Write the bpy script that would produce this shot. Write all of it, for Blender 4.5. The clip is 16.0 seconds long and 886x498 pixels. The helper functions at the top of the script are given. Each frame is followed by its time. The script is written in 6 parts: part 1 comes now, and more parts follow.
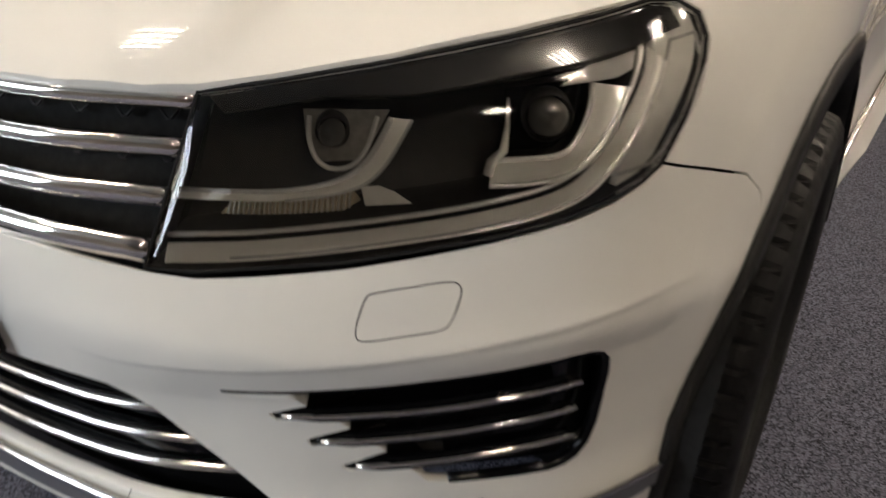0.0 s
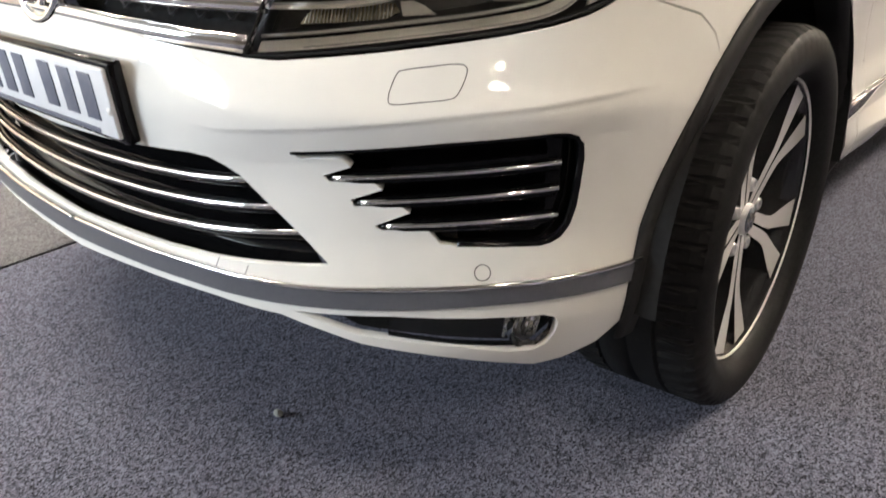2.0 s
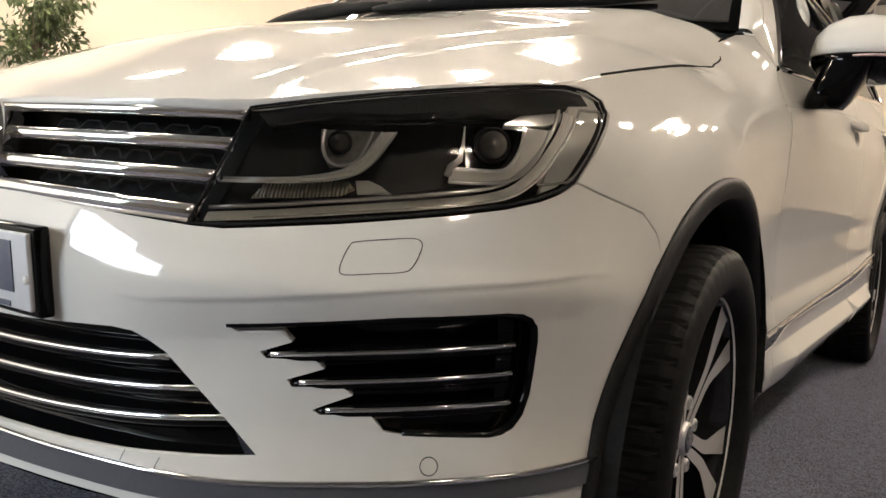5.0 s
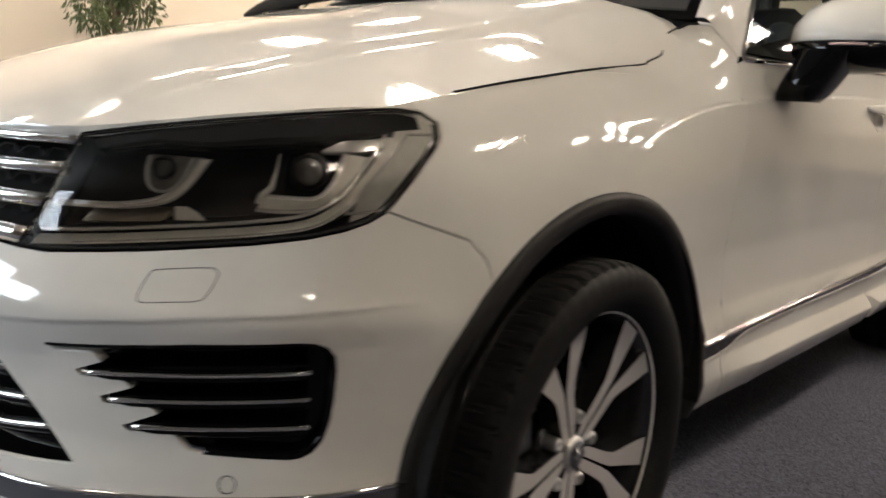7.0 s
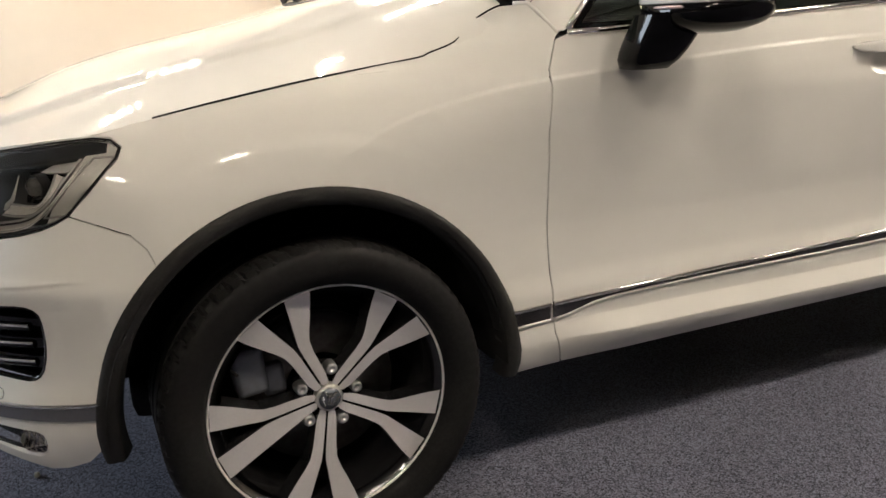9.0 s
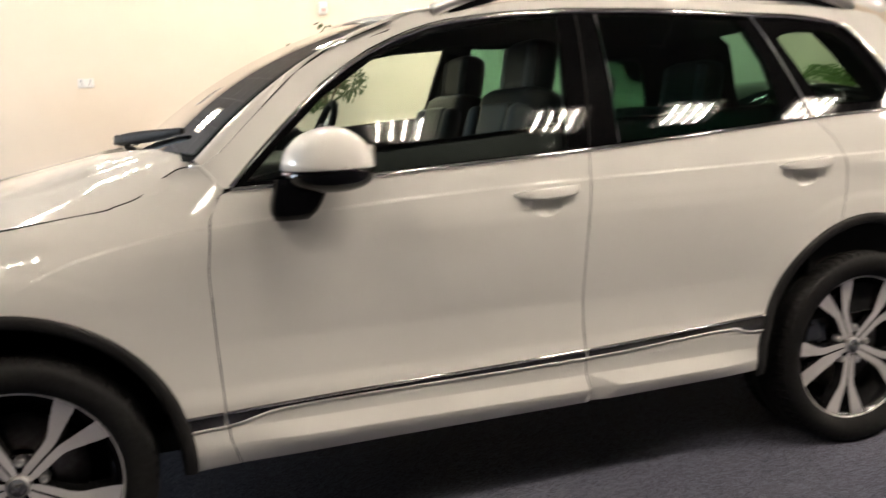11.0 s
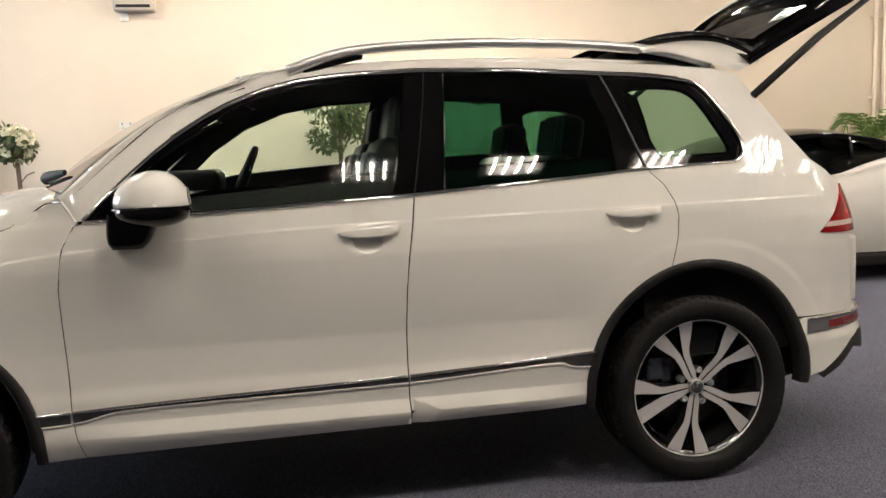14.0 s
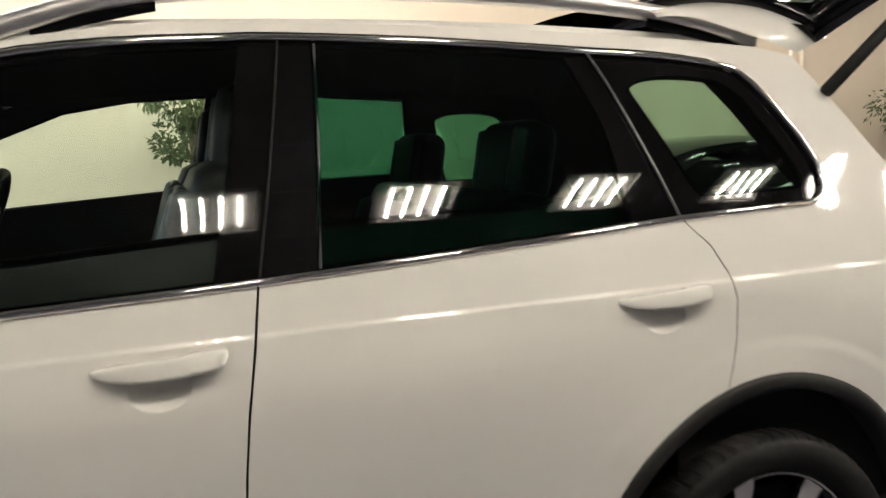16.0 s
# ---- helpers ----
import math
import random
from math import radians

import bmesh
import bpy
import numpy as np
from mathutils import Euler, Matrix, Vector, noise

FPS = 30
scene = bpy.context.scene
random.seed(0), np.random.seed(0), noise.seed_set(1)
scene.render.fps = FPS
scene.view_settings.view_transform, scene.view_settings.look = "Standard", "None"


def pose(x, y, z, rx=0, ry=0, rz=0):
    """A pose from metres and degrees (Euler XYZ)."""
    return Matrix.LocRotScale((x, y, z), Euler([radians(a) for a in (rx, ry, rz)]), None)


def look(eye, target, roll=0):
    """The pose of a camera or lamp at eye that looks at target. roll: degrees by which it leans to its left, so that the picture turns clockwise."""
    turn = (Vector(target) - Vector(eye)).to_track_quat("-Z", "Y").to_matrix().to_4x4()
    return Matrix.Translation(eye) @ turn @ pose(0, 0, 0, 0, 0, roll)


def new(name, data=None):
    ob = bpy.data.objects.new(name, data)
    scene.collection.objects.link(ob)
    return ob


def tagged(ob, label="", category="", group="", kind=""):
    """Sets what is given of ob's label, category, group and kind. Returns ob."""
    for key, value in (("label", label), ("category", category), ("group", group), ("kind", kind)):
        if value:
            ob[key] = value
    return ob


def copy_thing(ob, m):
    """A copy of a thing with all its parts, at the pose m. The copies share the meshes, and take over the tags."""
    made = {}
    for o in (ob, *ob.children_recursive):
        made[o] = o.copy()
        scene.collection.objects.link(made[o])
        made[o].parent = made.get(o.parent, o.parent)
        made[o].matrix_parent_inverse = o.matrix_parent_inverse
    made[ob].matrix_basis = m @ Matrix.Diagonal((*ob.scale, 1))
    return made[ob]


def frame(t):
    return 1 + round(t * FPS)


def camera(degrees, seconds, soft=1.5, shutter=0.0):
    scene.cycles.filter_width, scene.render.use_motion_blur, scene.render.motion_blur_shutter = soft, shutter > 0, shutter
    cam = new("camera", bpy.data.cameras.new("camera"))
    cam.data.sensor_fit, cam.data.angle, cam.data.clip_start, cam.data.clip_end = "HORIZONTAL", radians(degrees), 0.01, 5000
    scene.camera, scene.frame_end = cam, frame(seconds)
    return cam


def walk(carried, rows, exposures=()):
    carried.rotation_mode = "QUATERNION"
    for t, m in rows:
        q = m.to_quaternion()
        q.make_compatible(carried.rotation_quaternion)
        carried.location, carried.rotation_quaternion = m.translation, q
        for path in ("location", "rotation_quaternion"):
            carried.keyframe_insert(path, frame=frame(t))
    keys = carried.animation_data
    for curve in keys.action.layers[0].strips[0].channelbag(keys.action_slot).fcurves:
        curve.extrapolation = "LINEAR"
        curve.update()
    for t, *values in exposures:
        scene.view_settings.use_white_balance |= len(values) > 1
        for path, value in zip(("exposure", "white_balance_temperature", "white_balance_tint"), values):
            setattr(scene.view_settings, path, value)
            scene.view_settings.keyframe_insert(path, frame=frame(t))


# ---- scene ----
from mathutils import geometry

cam = camera(58.5, 16.0, soft=1.5, shutter=0.4)
PATH = [
    (0, (-1.171, -1.074, 1.187), (0.251, -0.135, 0.141), -0.7),
    (0.5, (-1.277, -1.276, 1.207), (0.093, -0.239, 0.183), -0.1),
    (1, (-1.319, -1.356, 1.151), (-0.013, -0.22, 0.149), -0.7),
    (1.5, (-1.409, -1.364, 1.048), (-0.109, -0.199, 0.072), -1.2),
    (2, (-1.436, -1.388, 0.996), (-0.077, -0.207, 0.125), -1.1),
    (2.5, (-1.441, -1.392, 1.05), (-0.002, -0.19, 0.353), -1.1),
    (3, (-1.456, -1.36, 0.99), (0.062, -0.15, 0.509), -1.4),
    (3.5, (-1.473, -1.31, 0.908), (0.127, -0.179, 0.508), -0.0),
    (4, (-1.482, -1.309, 0.865), (0.183, -0.232, 0.612), 2.8),
    (4.2, (-1.474, -1.313, 0.873), (0.191, -0.233, 0.625), 2.8),
    (6.3, (-1.446, -1.346, 0.841), (0.16, -0.163, 0.697), 4.1),
    (6.5, (-1.415, -1.368, 0.854), (0.169, -0.163, 0.662), 4.5),
    (7, (-1.206, -1.637, 0.989), (0.268, -0.331, 0.639), 3.2),
    (7.2, (-1.122, -1.745, 1.068), (0.309, -0.431, 0.615), 3.0),
    (7.5, (-0.999, -1.945, 1.113), (0.386, -0.599, 0.594), 0.7),
    (7.8, (-0.875, -2.097, 1.134), (0.452, -0.705, 0.586), -0.7),
    (8, (-0.792, -2.19, 1.15), (0.436, -0.715, 0.587), -1.3),
    (10.5, (0.329, -2.993, 1.274), (0.764, -1.1, 0.798), -2.6),
    (11, (0.554, -3.231, 1.327), (1.142, -1.35, 0.988), -2.9),
    (11.5, (0.753, -3.402, 1.336), (1.398, -1.532, 1.036), -2.7),
    (12, (0.954, -3.575, 1.331), (1.596, -1.701, 1.053), -2.8),
    (12.5, (1.068, -3.76, 1.304), (1.621, -1.855, 1.049), -2.4),
    (13, (1.233, -3.822, 1.316), (1.648, -1.879, 1.084), -2.2),
    (13.5, (1.326, -3.808, 1.31), (1.699, -1.857, 1.081), -2.2),
    (14, (1.355, -3.749, 1.31), (1.726, -1.797, 1.084), -2.1),
    (14.5, (1.379, -3.582, 1.304), (1.784, -1.636, 1.082), -2.3),
    (15, (1.44, -3.243, 1.34), (1.966, -1.325, 1.125), -2.5),
    (15.5, (1.564, -2.784, 1.373), (2.189, -0.897, 1.149), -2.4),
    (16, (1.648, -2.342, 1.399), (2.303, -0.467, 1.164), -2.1),
]
walk(cam, [(t, look(eye, target, roll)) for t, eye, target, roll in PATH], [(0.0, .7, 7000, 13), (0.7, .92, 6850, 13), (1.0, 1.17, 6850, 13), (1.5, 1.38, 6850, 13), (2.0, 1.58, 6800, 12), (2.5, 1.64, 6900, 12), (3.0, .78, 6950, 12), (4.0, .8, 7000, 13), (6.5, .53, 6850, 12), (7.0, .48, 6850, 12), (7.5, .65, 6800, 11), (8.0, .82, 6800, 11), (10.5, .92, 6600, 12), (11.5, .52, 6650, 13), (13.5, .53, 6560, 12), (15.0, .57, 6550, 11), (16.0, .59, 6400, 9)])

# ---- sky, daylight through the shop front, exposure ----
world = bpy.data.worlds.new("sky")
scene.world = world
world.use_nodes = True
sky = world.node_tree.nodes.new("ShaderNodeTexSky")
sky.sky_type, sky.sun_disc, sky.sun_elevation, sky.sun_rotation = "NISHITA", False, radians(38), radians(200)
back = world.node_tree.nodes["Background"]
back.inputs["Strength"].default_value = 0.12
world.node_tree.links.new(sky.outputs[0], back.inputs["Color"])
sun = new("sun", bpy.data.lights.new("sun", "SUN"))
sun.data.energy, sun.data.angle, sun.data.color = 1.0, radians(12), (1, .96, .9)
sun.matrix_basis = pose(0, 0, 8, 52, 0, 160)
daylight = new("shop_window_daylight", bpy.data.lights.new("shop_window_daylight", "AREA"))
daylight.data.shape, daylight.data.size, daylight.data.size_y = "RECTANGLE", 2.8, 2.2
daylight.data.energy, daylight.data.color = 240, (.74, .86, 1.0)
daylight.matrix_basis = pose(-6.46, 3.80, 2.40, 0, -90, 0) @ pose(0, 0, 0, 0, 0, 90)
scene.view_settings.exposure = 0.0

# ---- materials ----
def shader(name, base, rough=0.5, metal=0.0, coat=0.0, spec=0.5, grain=None, bump=None, alpha=None):
    """grain: (scale, second colour, strength) mottles the base; bump: (scale, height)."""
    m = bpy.data.materials.new(name)
    m.use_nodes = True
    nt = m.node_tree
    b = nt.nodes["Principled BSDF"]
    b.inputs["Base Color"].default_value = (*base, 1)
    b.inputs["Roughness"].default_value = rough
    b.inputs["Metallic"].default_value = metal
    b.inputs["Coat Weight"].default_value = coat
    b.inputs["Coat Roughness"].default_value = 0.02
    b.inputs["Specular IOR Level"].default_value = spec
    co = nt.nodes.new("ShaderNodeTexCoord")
    if grain:
        scale, other, strength = grain
        n = nt.nodes.new("ShaderNodeTexNoise")
        n.inputs["Scale"].default_value, n.inputs["Detail"].default_value = scale, 6
        n2 = nt.nodes.new("ShaderNodeTexNoise")
        n2.inputs["Scale"].default_value, n2.inputs["Detail"].default_value = scale / 14, 3
        add = nt.nodes.new("ShaderNodeMath")
        add.operation = "MULTIPLY_ADD"
        add.inputs[1].default_value = 0.5
        ramp = nt.nodes.new("ShaderNodeMapRange")
        ramp.inputs["From Min"].default_value, ramp.inputs["From Max"].default_value = 0.55, 0.95
        ramp.inputs["To Max"].default_value = strength
        mix = nt.nodes.new("ShaderNodeMix")
        mix.data_type = "RGBA"
        mix.inputs["A"].default_value, mix.inputs["B"].default_value = (*base, 1), (*other, 1)
        nt.links.new(co.outputs["Object"], n.inputs["Vector"])
        nt.links.new(co.outputs["Object"], n2.inputs["Vector"])
        nt.links.new(n2.outputs["Fac"], add.inputs[0])
        nt.links.new(n.outputs["Fac"], add.inputs[2])
        nt.links.new(add.outputs[0], ramp.inputs["Value"])
        nt.links.new(ramp.outputs["Result"], mix.inputs["Factor"])
        nt.links.new(mix.outputs["Result"], b.inputs["Base Color"])
    if bump:
        n = nt.nodes.new("ShaderNodeTexNoise")
        n.inputs["Scale"].default_value, n.inputs["Detail"].default_value = bump[0], 4
        bp = nt.nodes.new("ShaderNodeBump")
        bp.inputs["Distance"].default_value = bump[1]
        nt.links.new(co.outputs["Object"], n.inputs["Vector"])
        nt.links.new(n.outputs["Fac"], bp.inputs["Height"])
        nt.links.new(bp.outputs["Normal"], b.inputs["Normal"])
    return m


def glazing(name, tint, ior=1.5, rough=0.0):
    """Thin glass: tinted straight transmission with the gloss of its face."""
    m = bpy.data.materials.new(name)
    m.use_nodes = True
    nt = m.node_tree
    nt.nodes.remove(nt.nodes["Principled BSDF"])
    clear, gloss, mix, fr = (nt.nodes.new("ShaderNode" + k) for k in ("BsdfTransparent", "BsdfGlossy", "MixShader", "Fresnel"))
    clear.inputs["Color"].default_value = (*tint, 1)
    gloss.inputs["Roughness"].default_value = rough
    fr.inputs["IOR"].default_value = ior
    nt.links.new(fr.outputs[0], mix.inputs[0])
    nt.links.new(clear.outputs[0], mix.inputs[1])
    nt.links.new(gloss.outputs[0], mix.inputs[2])
    nt.links.new(mix.outputs[0], nt.nodes["Material Output"].inputs["Surface"])
    return m


def glow(name, colour, strength):
    m = bpy.data.materials.new(name)
    m.use_nodes = True
    b = m.node_tree.nodes["Principled BSDF"]
    b.inputs["Base Color"].default_value = (.9, .9, .9, 1)
    b.inputs["Emission Color"].default_value = (*colour, 1)
    b.inputs["Emission Strength"].default_value = strength
    return m


PAINT = shader("white_paint", (.785, .775, .720), .5, coat=1.0, spec=.08, grain=(500, (.77, .75, .705), .5))
PAINT_2 = shader("sports_white", (.80, .78, .72), .5, coat=1.0, spec=.08, grain=(500, (.77, .75, .69), .5))
BLACK = shader("gloss_black", (.0035, .0035, .0038), .04, spec=.17)
PLASTIC = shader("black_plastic", (.018, .0178, .0175), .52, spec=.16, grain=(220, (.027, .0265, .026), .8), bump=(700, .0002))
CAVITY = shader("dark_liner", (.018, .0177, .0174), .9, spec=.03, grain=(90, (.027, .027, .027), .7))
CHROME = shader("chrome", (.88, .86, .83), .06, metal=1.0)
SATIN = shader("satin_alloy", (.74, .73, .71), .40, metal=1.0, grain=(300, (.6, .6, .6), .5))
TRIM = shader("grey_trim", (.085, .088, .10), .32, coat=.4, grain=(150, (.11, .11, .12), .5))
SIDE_TRIM = shader("dark_polished_trim", (.16, .155, .155), .16, metal=.75, grain=(14, (.06, .058, .056), .9))
RUBBER = shader("tyre_rubber", (.0092, .0091, .0091), .58, spec=.10, grain=(120, (.016, .0157, .0155), .8), bump=(500, .0003))
SPOKE_FACE = shader("machined_alloy", (.92, .89, .85), .26, metal=.5, grain=(160, (.82, .80, .77), .5))
RIM_EDGE = shader("machined_rim", (.86, .84, .80), .30, metal=.35, grain=(160, (.76, .74, .71), .5))
SPOKE_SIDE = shader("black_alloy", (.016, .016, .017), .25, metal=.3, coat=.4)
IRON = shader("brake_iron", (.20, .19, .18), .42, metal=1.0, grain=(60, (.12, .10, .09), .8))
CALIPER = shader("caliper_paint", (.10, .11, .13), .4, metal=.5)
# front calipers only: bluish daylight put into a paler copy of the colour
CALIPER_DAYLIT = shader("caliper_daylit", (.17, .18, .205), .42, metal=.3, grain=(60, (.13, .13, .14), .6))
GLASS = glazing("window_glass", (.84, .93, .87))
PRIVACY = glazing("privacy_glass", (.128, .305, .222))
PALE_PRIVACY = glazing("pale_privacy_glass", (.29, .48, .355))
SCREEN = glazing("screen_glass", (.62, .68, .64))
LENS = glazing("lamp_lens", (.97, .972, .965), 1.5)
REFLECTOR = shader("red_reflector", (.13, .003, .006), .2, coat=.2, grain=(300, (.09, .002, .004), .6))
RED_LENS = shader("red_lens", (.24, .002, .004), .2, coat=.12, spec=.1, grain=(200, (.30, .004, .007), .6))
LAMP_GREY = shader("lamp_grey", (.016, .0155, .015), .45, spec=.22, grain=(80, (.030, .028, .026), .6))
HOOD = shader("lamp_hood_grey", (.026, .0255, .025), .20, coat=.8, grain=(60, (.020, .0195, .019), .5))
HOUSING = shader("lamp_housing_grey", (.26, .25, .225), .3, metal=.35, coat=.4, grain=(110, (.15, .14, .125), .7))
PROJECTOR = shader("projector_glass", (.11, .108, .10), .07, coat=1.0, grain=(60, (.055, .053, .05), .7))
SIDE_LENS = shader("side_lens_grey", (.86, .84, .78), .16, metal=.12, coat=.5, grain=(90, (.70, .68, .63), .6))
PALE_LENS = shader("pale_lens", (.75, .55, .52), .15, coat=1.0)
AMBER = shader("ribbed_reflector", (.50, .42, .30), .22, metal=.8, grain=(120, (.8, .7, .5), .8))
GLINT = shader("bright_reflector", (.95, .93, .89), .16, metal=.5, grain=(90, (.82, .79, .74), .5))
CREAM = shader("pale_reflector", (.93, .90, .84), .28, metal=.05, coat=.6, grain=(140, (.84, .81, .75), .7))
MIRROR = shader("mirror_face", (.9, .9, .9), .01, metal=1.0)
LEATHER = shader("black_leather", (.010, .010, .011), .5, spec=.25, grain=(160, (.018, .018, .020), .7), bump=(420, .0005))
GREY_LEATHER = shader("grey_leather", (.042, .047, .056), .5, spec=.3, grain=(160, (.058, .063, .072), .7), bump=(420, .0005))
LINING = shader("dark_lining", (.012, .012, .0125), .9, spec=.1, grain=(260, (.018, .018, .018), .6))
PLATE = shader("plate_white", (.74, .75, .76), .35, grain=(40, (.68, .69, .70), .6))
PRINT = shader("plate_print", (.10, .11, .15), .5, grain=(80, (.14, .14, .17), .5))
WHITE_PLASTIC = shader("white_plastic", (.78, .77, .74), .4, grain=(60, (.72, .71, .68), .5))
LEAF = shader("leaf_green", (.055, .085, .024), .45, grain=(30, (.10, .125, .045), .9))
PALM = shader("palm_green", (.085, .16, .030), .5, grain=(25, (.15, .22, .06), .9))
PETAL = shader("white_petal", (.80, .78, .64), .6, grain=(45, (.72, .70, .45), .7))
BARK = shader("bark", (.16, .115, .075), .85, grain=(40, (.09, .065, .045), .9), bump=(90, .004))
POT = shader("dark_pot", (.04, .038, .036), .5, grain=(30, (.06, .055, .05), .7))
SOIL = shader("soil", (.05, .035, .025), .95, grain=(60, (.09, .07, .05), .9), bump=(80, .006))
YELLOW = shader("yellow_caliper", (.75, .52, .02), .35, coat=.6)
WALL = shader("wall_paint", (.78, .690, .570), .75, grain=(3.5, (.745, .655, .535), .6), bump=(160, .0006))
# unseen walls: dark colour stands in for a dim room in the car's reflections
DARK_WALL = shader("dark_wall_paint", (.11, .105, .10), .75, grain=(3.5, (.095, .09, .085), .6), bump=(160, .0006))
# ceiling and grid held dark grey so the paint and glass reflect less
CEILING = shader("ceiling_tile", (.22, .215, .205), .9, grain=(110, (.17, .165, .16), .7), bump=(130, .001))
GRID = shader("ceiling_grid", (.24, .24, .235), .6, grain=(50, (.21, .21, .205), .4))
LAMP_TRAY = shader("lamp_reflector", (.78, .78, .75), .4, grain=(40, (.48, .48, .46), .5))
PIER = shader("pier_paint", (.50, .40, .33), .75, grain=(3.5, (.46, .37, .30), .6), bump=(160, .0006))
FRAME = shader("window_frame", (.10, .10, .105), .4, metal=.6, grain=(40, (.14, .14, .14), .5))
TUBE = glow("lamp_tube", (1.0, .888, .760), 122.0)
STONE = shader("pebble_stone", (.30, .31, .28), .8, grain=(120, (.2, .2, .18), .8))


def carpet(name, dark, pale, share):
    """Cut-pile carpet: salt-and-pepper tufts a few millimetres wide."""
    m = bpy.data.materials.new(name)
    m.use_nodes = True
    nt = m.node_tree
    b = nt.nodes["Principled BSDF"]
    b.inputs["Roughness"].default_value, b.inputs["Specular IOR Level"].default_value = 1.0, 0.1
    b.inputs["Sheen Weight"].default_value, b.inputs["Sheen Roughness"].default_value = .12, .45
    b.inputs["Sheen Tint"].default_value = (.8, .82, .9, 1)
    co = nt.nodes.new("ShaderNodeTexCoord")
    v = nt.nodes.new("ShaderNodeTexVoronoi")
    v.inputs["Scale"].default_value = 270
    n = nt.nodes.new("ShaderNodeTexNoise")
    n.inputs["Scale"].default_value, n.inputs["Detail"].default_value = 310, 4
    big = nt.nodes.new("ShaderNodeTexNoise")
    big.inputs["Scale"].default_value, big.inputs["Detail"].default_value = 1.3, 4
    sep = nt.nodes.new("ShaderNodeSeparateColor")
    a = nt.nodes.new("ShaderNodeMath")
    a.operation = "MULTIPLY_ADD"
    a.inputs[1].default_value = .55
    a2 = nt.nodes.new("ShaderNodeMath")
    a2.operation = "MULTIPLY_ADD"
    a2.inputs[1].default_value = .14
    r = nt.nodes.new("ShaderNodeMapRange")
    r.inputs["From Min"].default_value, r.inputs["From Max"].default_value = share, share + .56
    mix = nt.nodes.new("ShaderNodeMix")
    mix.data_type = "RGBA"
    mix.inputs["A"].default_value, mix.inputs["B"].default_value = (*dark, 1), (*pale, 1)
    bp = nt.nodes.new("ShaderNodeBump")
    bp.inputs["Distance"].default_value, bp.inputs["Strength"].default_value = .003, .45
    for k in (v, n, big):
        nt.links.new(co.outputs["Object"], k.inputs["Vector"])
    nt.links.new(v.outputs["Color"], sep.inputs["Color"])
    nt.links.new(sep.outputs[0], a.inputs[0])
    nt.links.new(n.outputs["Fac"], a.inputs[2])
    nt.links.new(big.outputs["Fac"], a2.inputs[0])
    nt.links.new(a.outputs[0], a2.inputs[2])
    nt.links.new(a2.outputs[0], r.inputs["Value"])
    nt.links.new(r.outputs["Result"], mix.inputs["Factor"])
    nt.links.new(mix.outputs["Result"], b.inputs["Base Color"])
    nt.links.new(v.outputs["Distance"], bp.inputs["Height"])
    nt.links.new(bp.outputs["Normal"], b.inputs["Normal"])
    return m


CARPET = carpet("speckled_carpet", (.0090, .0094, .0128), (.184, .190, .250), .575)
CARPET_DARK = carpet("dark_carpet", (.020, .020, .021), (.15, .152, .165), .50)


# ---- builders ----
def mesh(name, verts, faces, smooth=True):
    me = bpy.data.meshes.new(name)
    me.from_pydata([tuple(v) for v in verts], [], faces)
    if smooth:
        me.polygons.foreach_set("use_smooth", [True] * len(me.polygons))
    me.update()
    return me


def part(name, me, material, parent=None, label="", at=None):
    """Links a mesh or a bmesh as one object under its thing."""
    if isinstance(me, bmesh.types.BMesh):
        bm, me = me, bpy.data.meshes.new(name)
        bm.to_mesh(me)
        bm.free()
    ob = new(name, me)
    if not me.materials:
        for m in material if isinstance(material, (list, tuple)) else [material]:
            me.materials.append(m)
    if parent:
        ob.parent = parent
    if at is not None:
        ob.matrix_basis = at
    return tagged(ob, label)


def thing(name, label, category, at=None, group="", kind=""):
    ob = new(name)
    ob.empty_display_size = .1
    if at is not None:
        ob.matrix_basis = at
    return tagged(ob, label, category, group, kind)


def box(sx, sy, sz, bevel=.005, at=(0, 0, 0), seg=2, turn=None):
    """A bevelled block as a bmesh, its centre at the given place."""
    bm = bmesh.new()
    bmesh.ops.create_cube(bm, size=1)
    bmesh.ops.scale(bm, vec=(sx, sy, sz), verts=bm.verts)
    if bevel:
        bmesh.ops.bevel(bm, geom=bm.edges[:], offset=min(bevel, sx / 2.1, sy / 2.1, sz / 2.1), segments=seg, affect="EDGES", profile=.6)
    if turn:
        bmesh.ops.rotate(bm, cent=(0, 0, 0), matrix=Euler([radians(a) for a in turn]).to_matrix(), verts=bm.verts)
    bmesh.ops.translate(bm, vec=at, verts=bm.verts)
    for f in bm.faces:
        f.smooth = bevel > 0
    return bm


def merge(*bms):
    out = bmesh.new()
    for b in bms:
        me = bpy.data.meshes.new("tmp")
        b.to_mesh(me)
        b.free()
        out.from_mesh(me)
        bpy.data.meshes.remove(me)
    return out


def lathe(profile, n=48, axis="y", smooth=True):
    """Turns a profile of (radius, along) pairs about an axis."""
    verts, faces = [], []
    for r, h in profile:
        for i in range(n):
            a = 2 * math.pi * i / n
            c, s = r * math.cos(a), r * math.sin(a)
            verts.append((c, h, s) if axis == "y" else (c, s, h) if axis == "z" else (h, c, s))
    for j in range(len(profile) - 1):
        for i in range(n):
            k = (i + 1) % n
            q = (j * n + i, j * n + k, (j + 1) * n + k, (j + 1) * n + i)
            faces.append(q if axis != "y" else q[::-1])
    return mesh("turned", verts, faces, smooth)


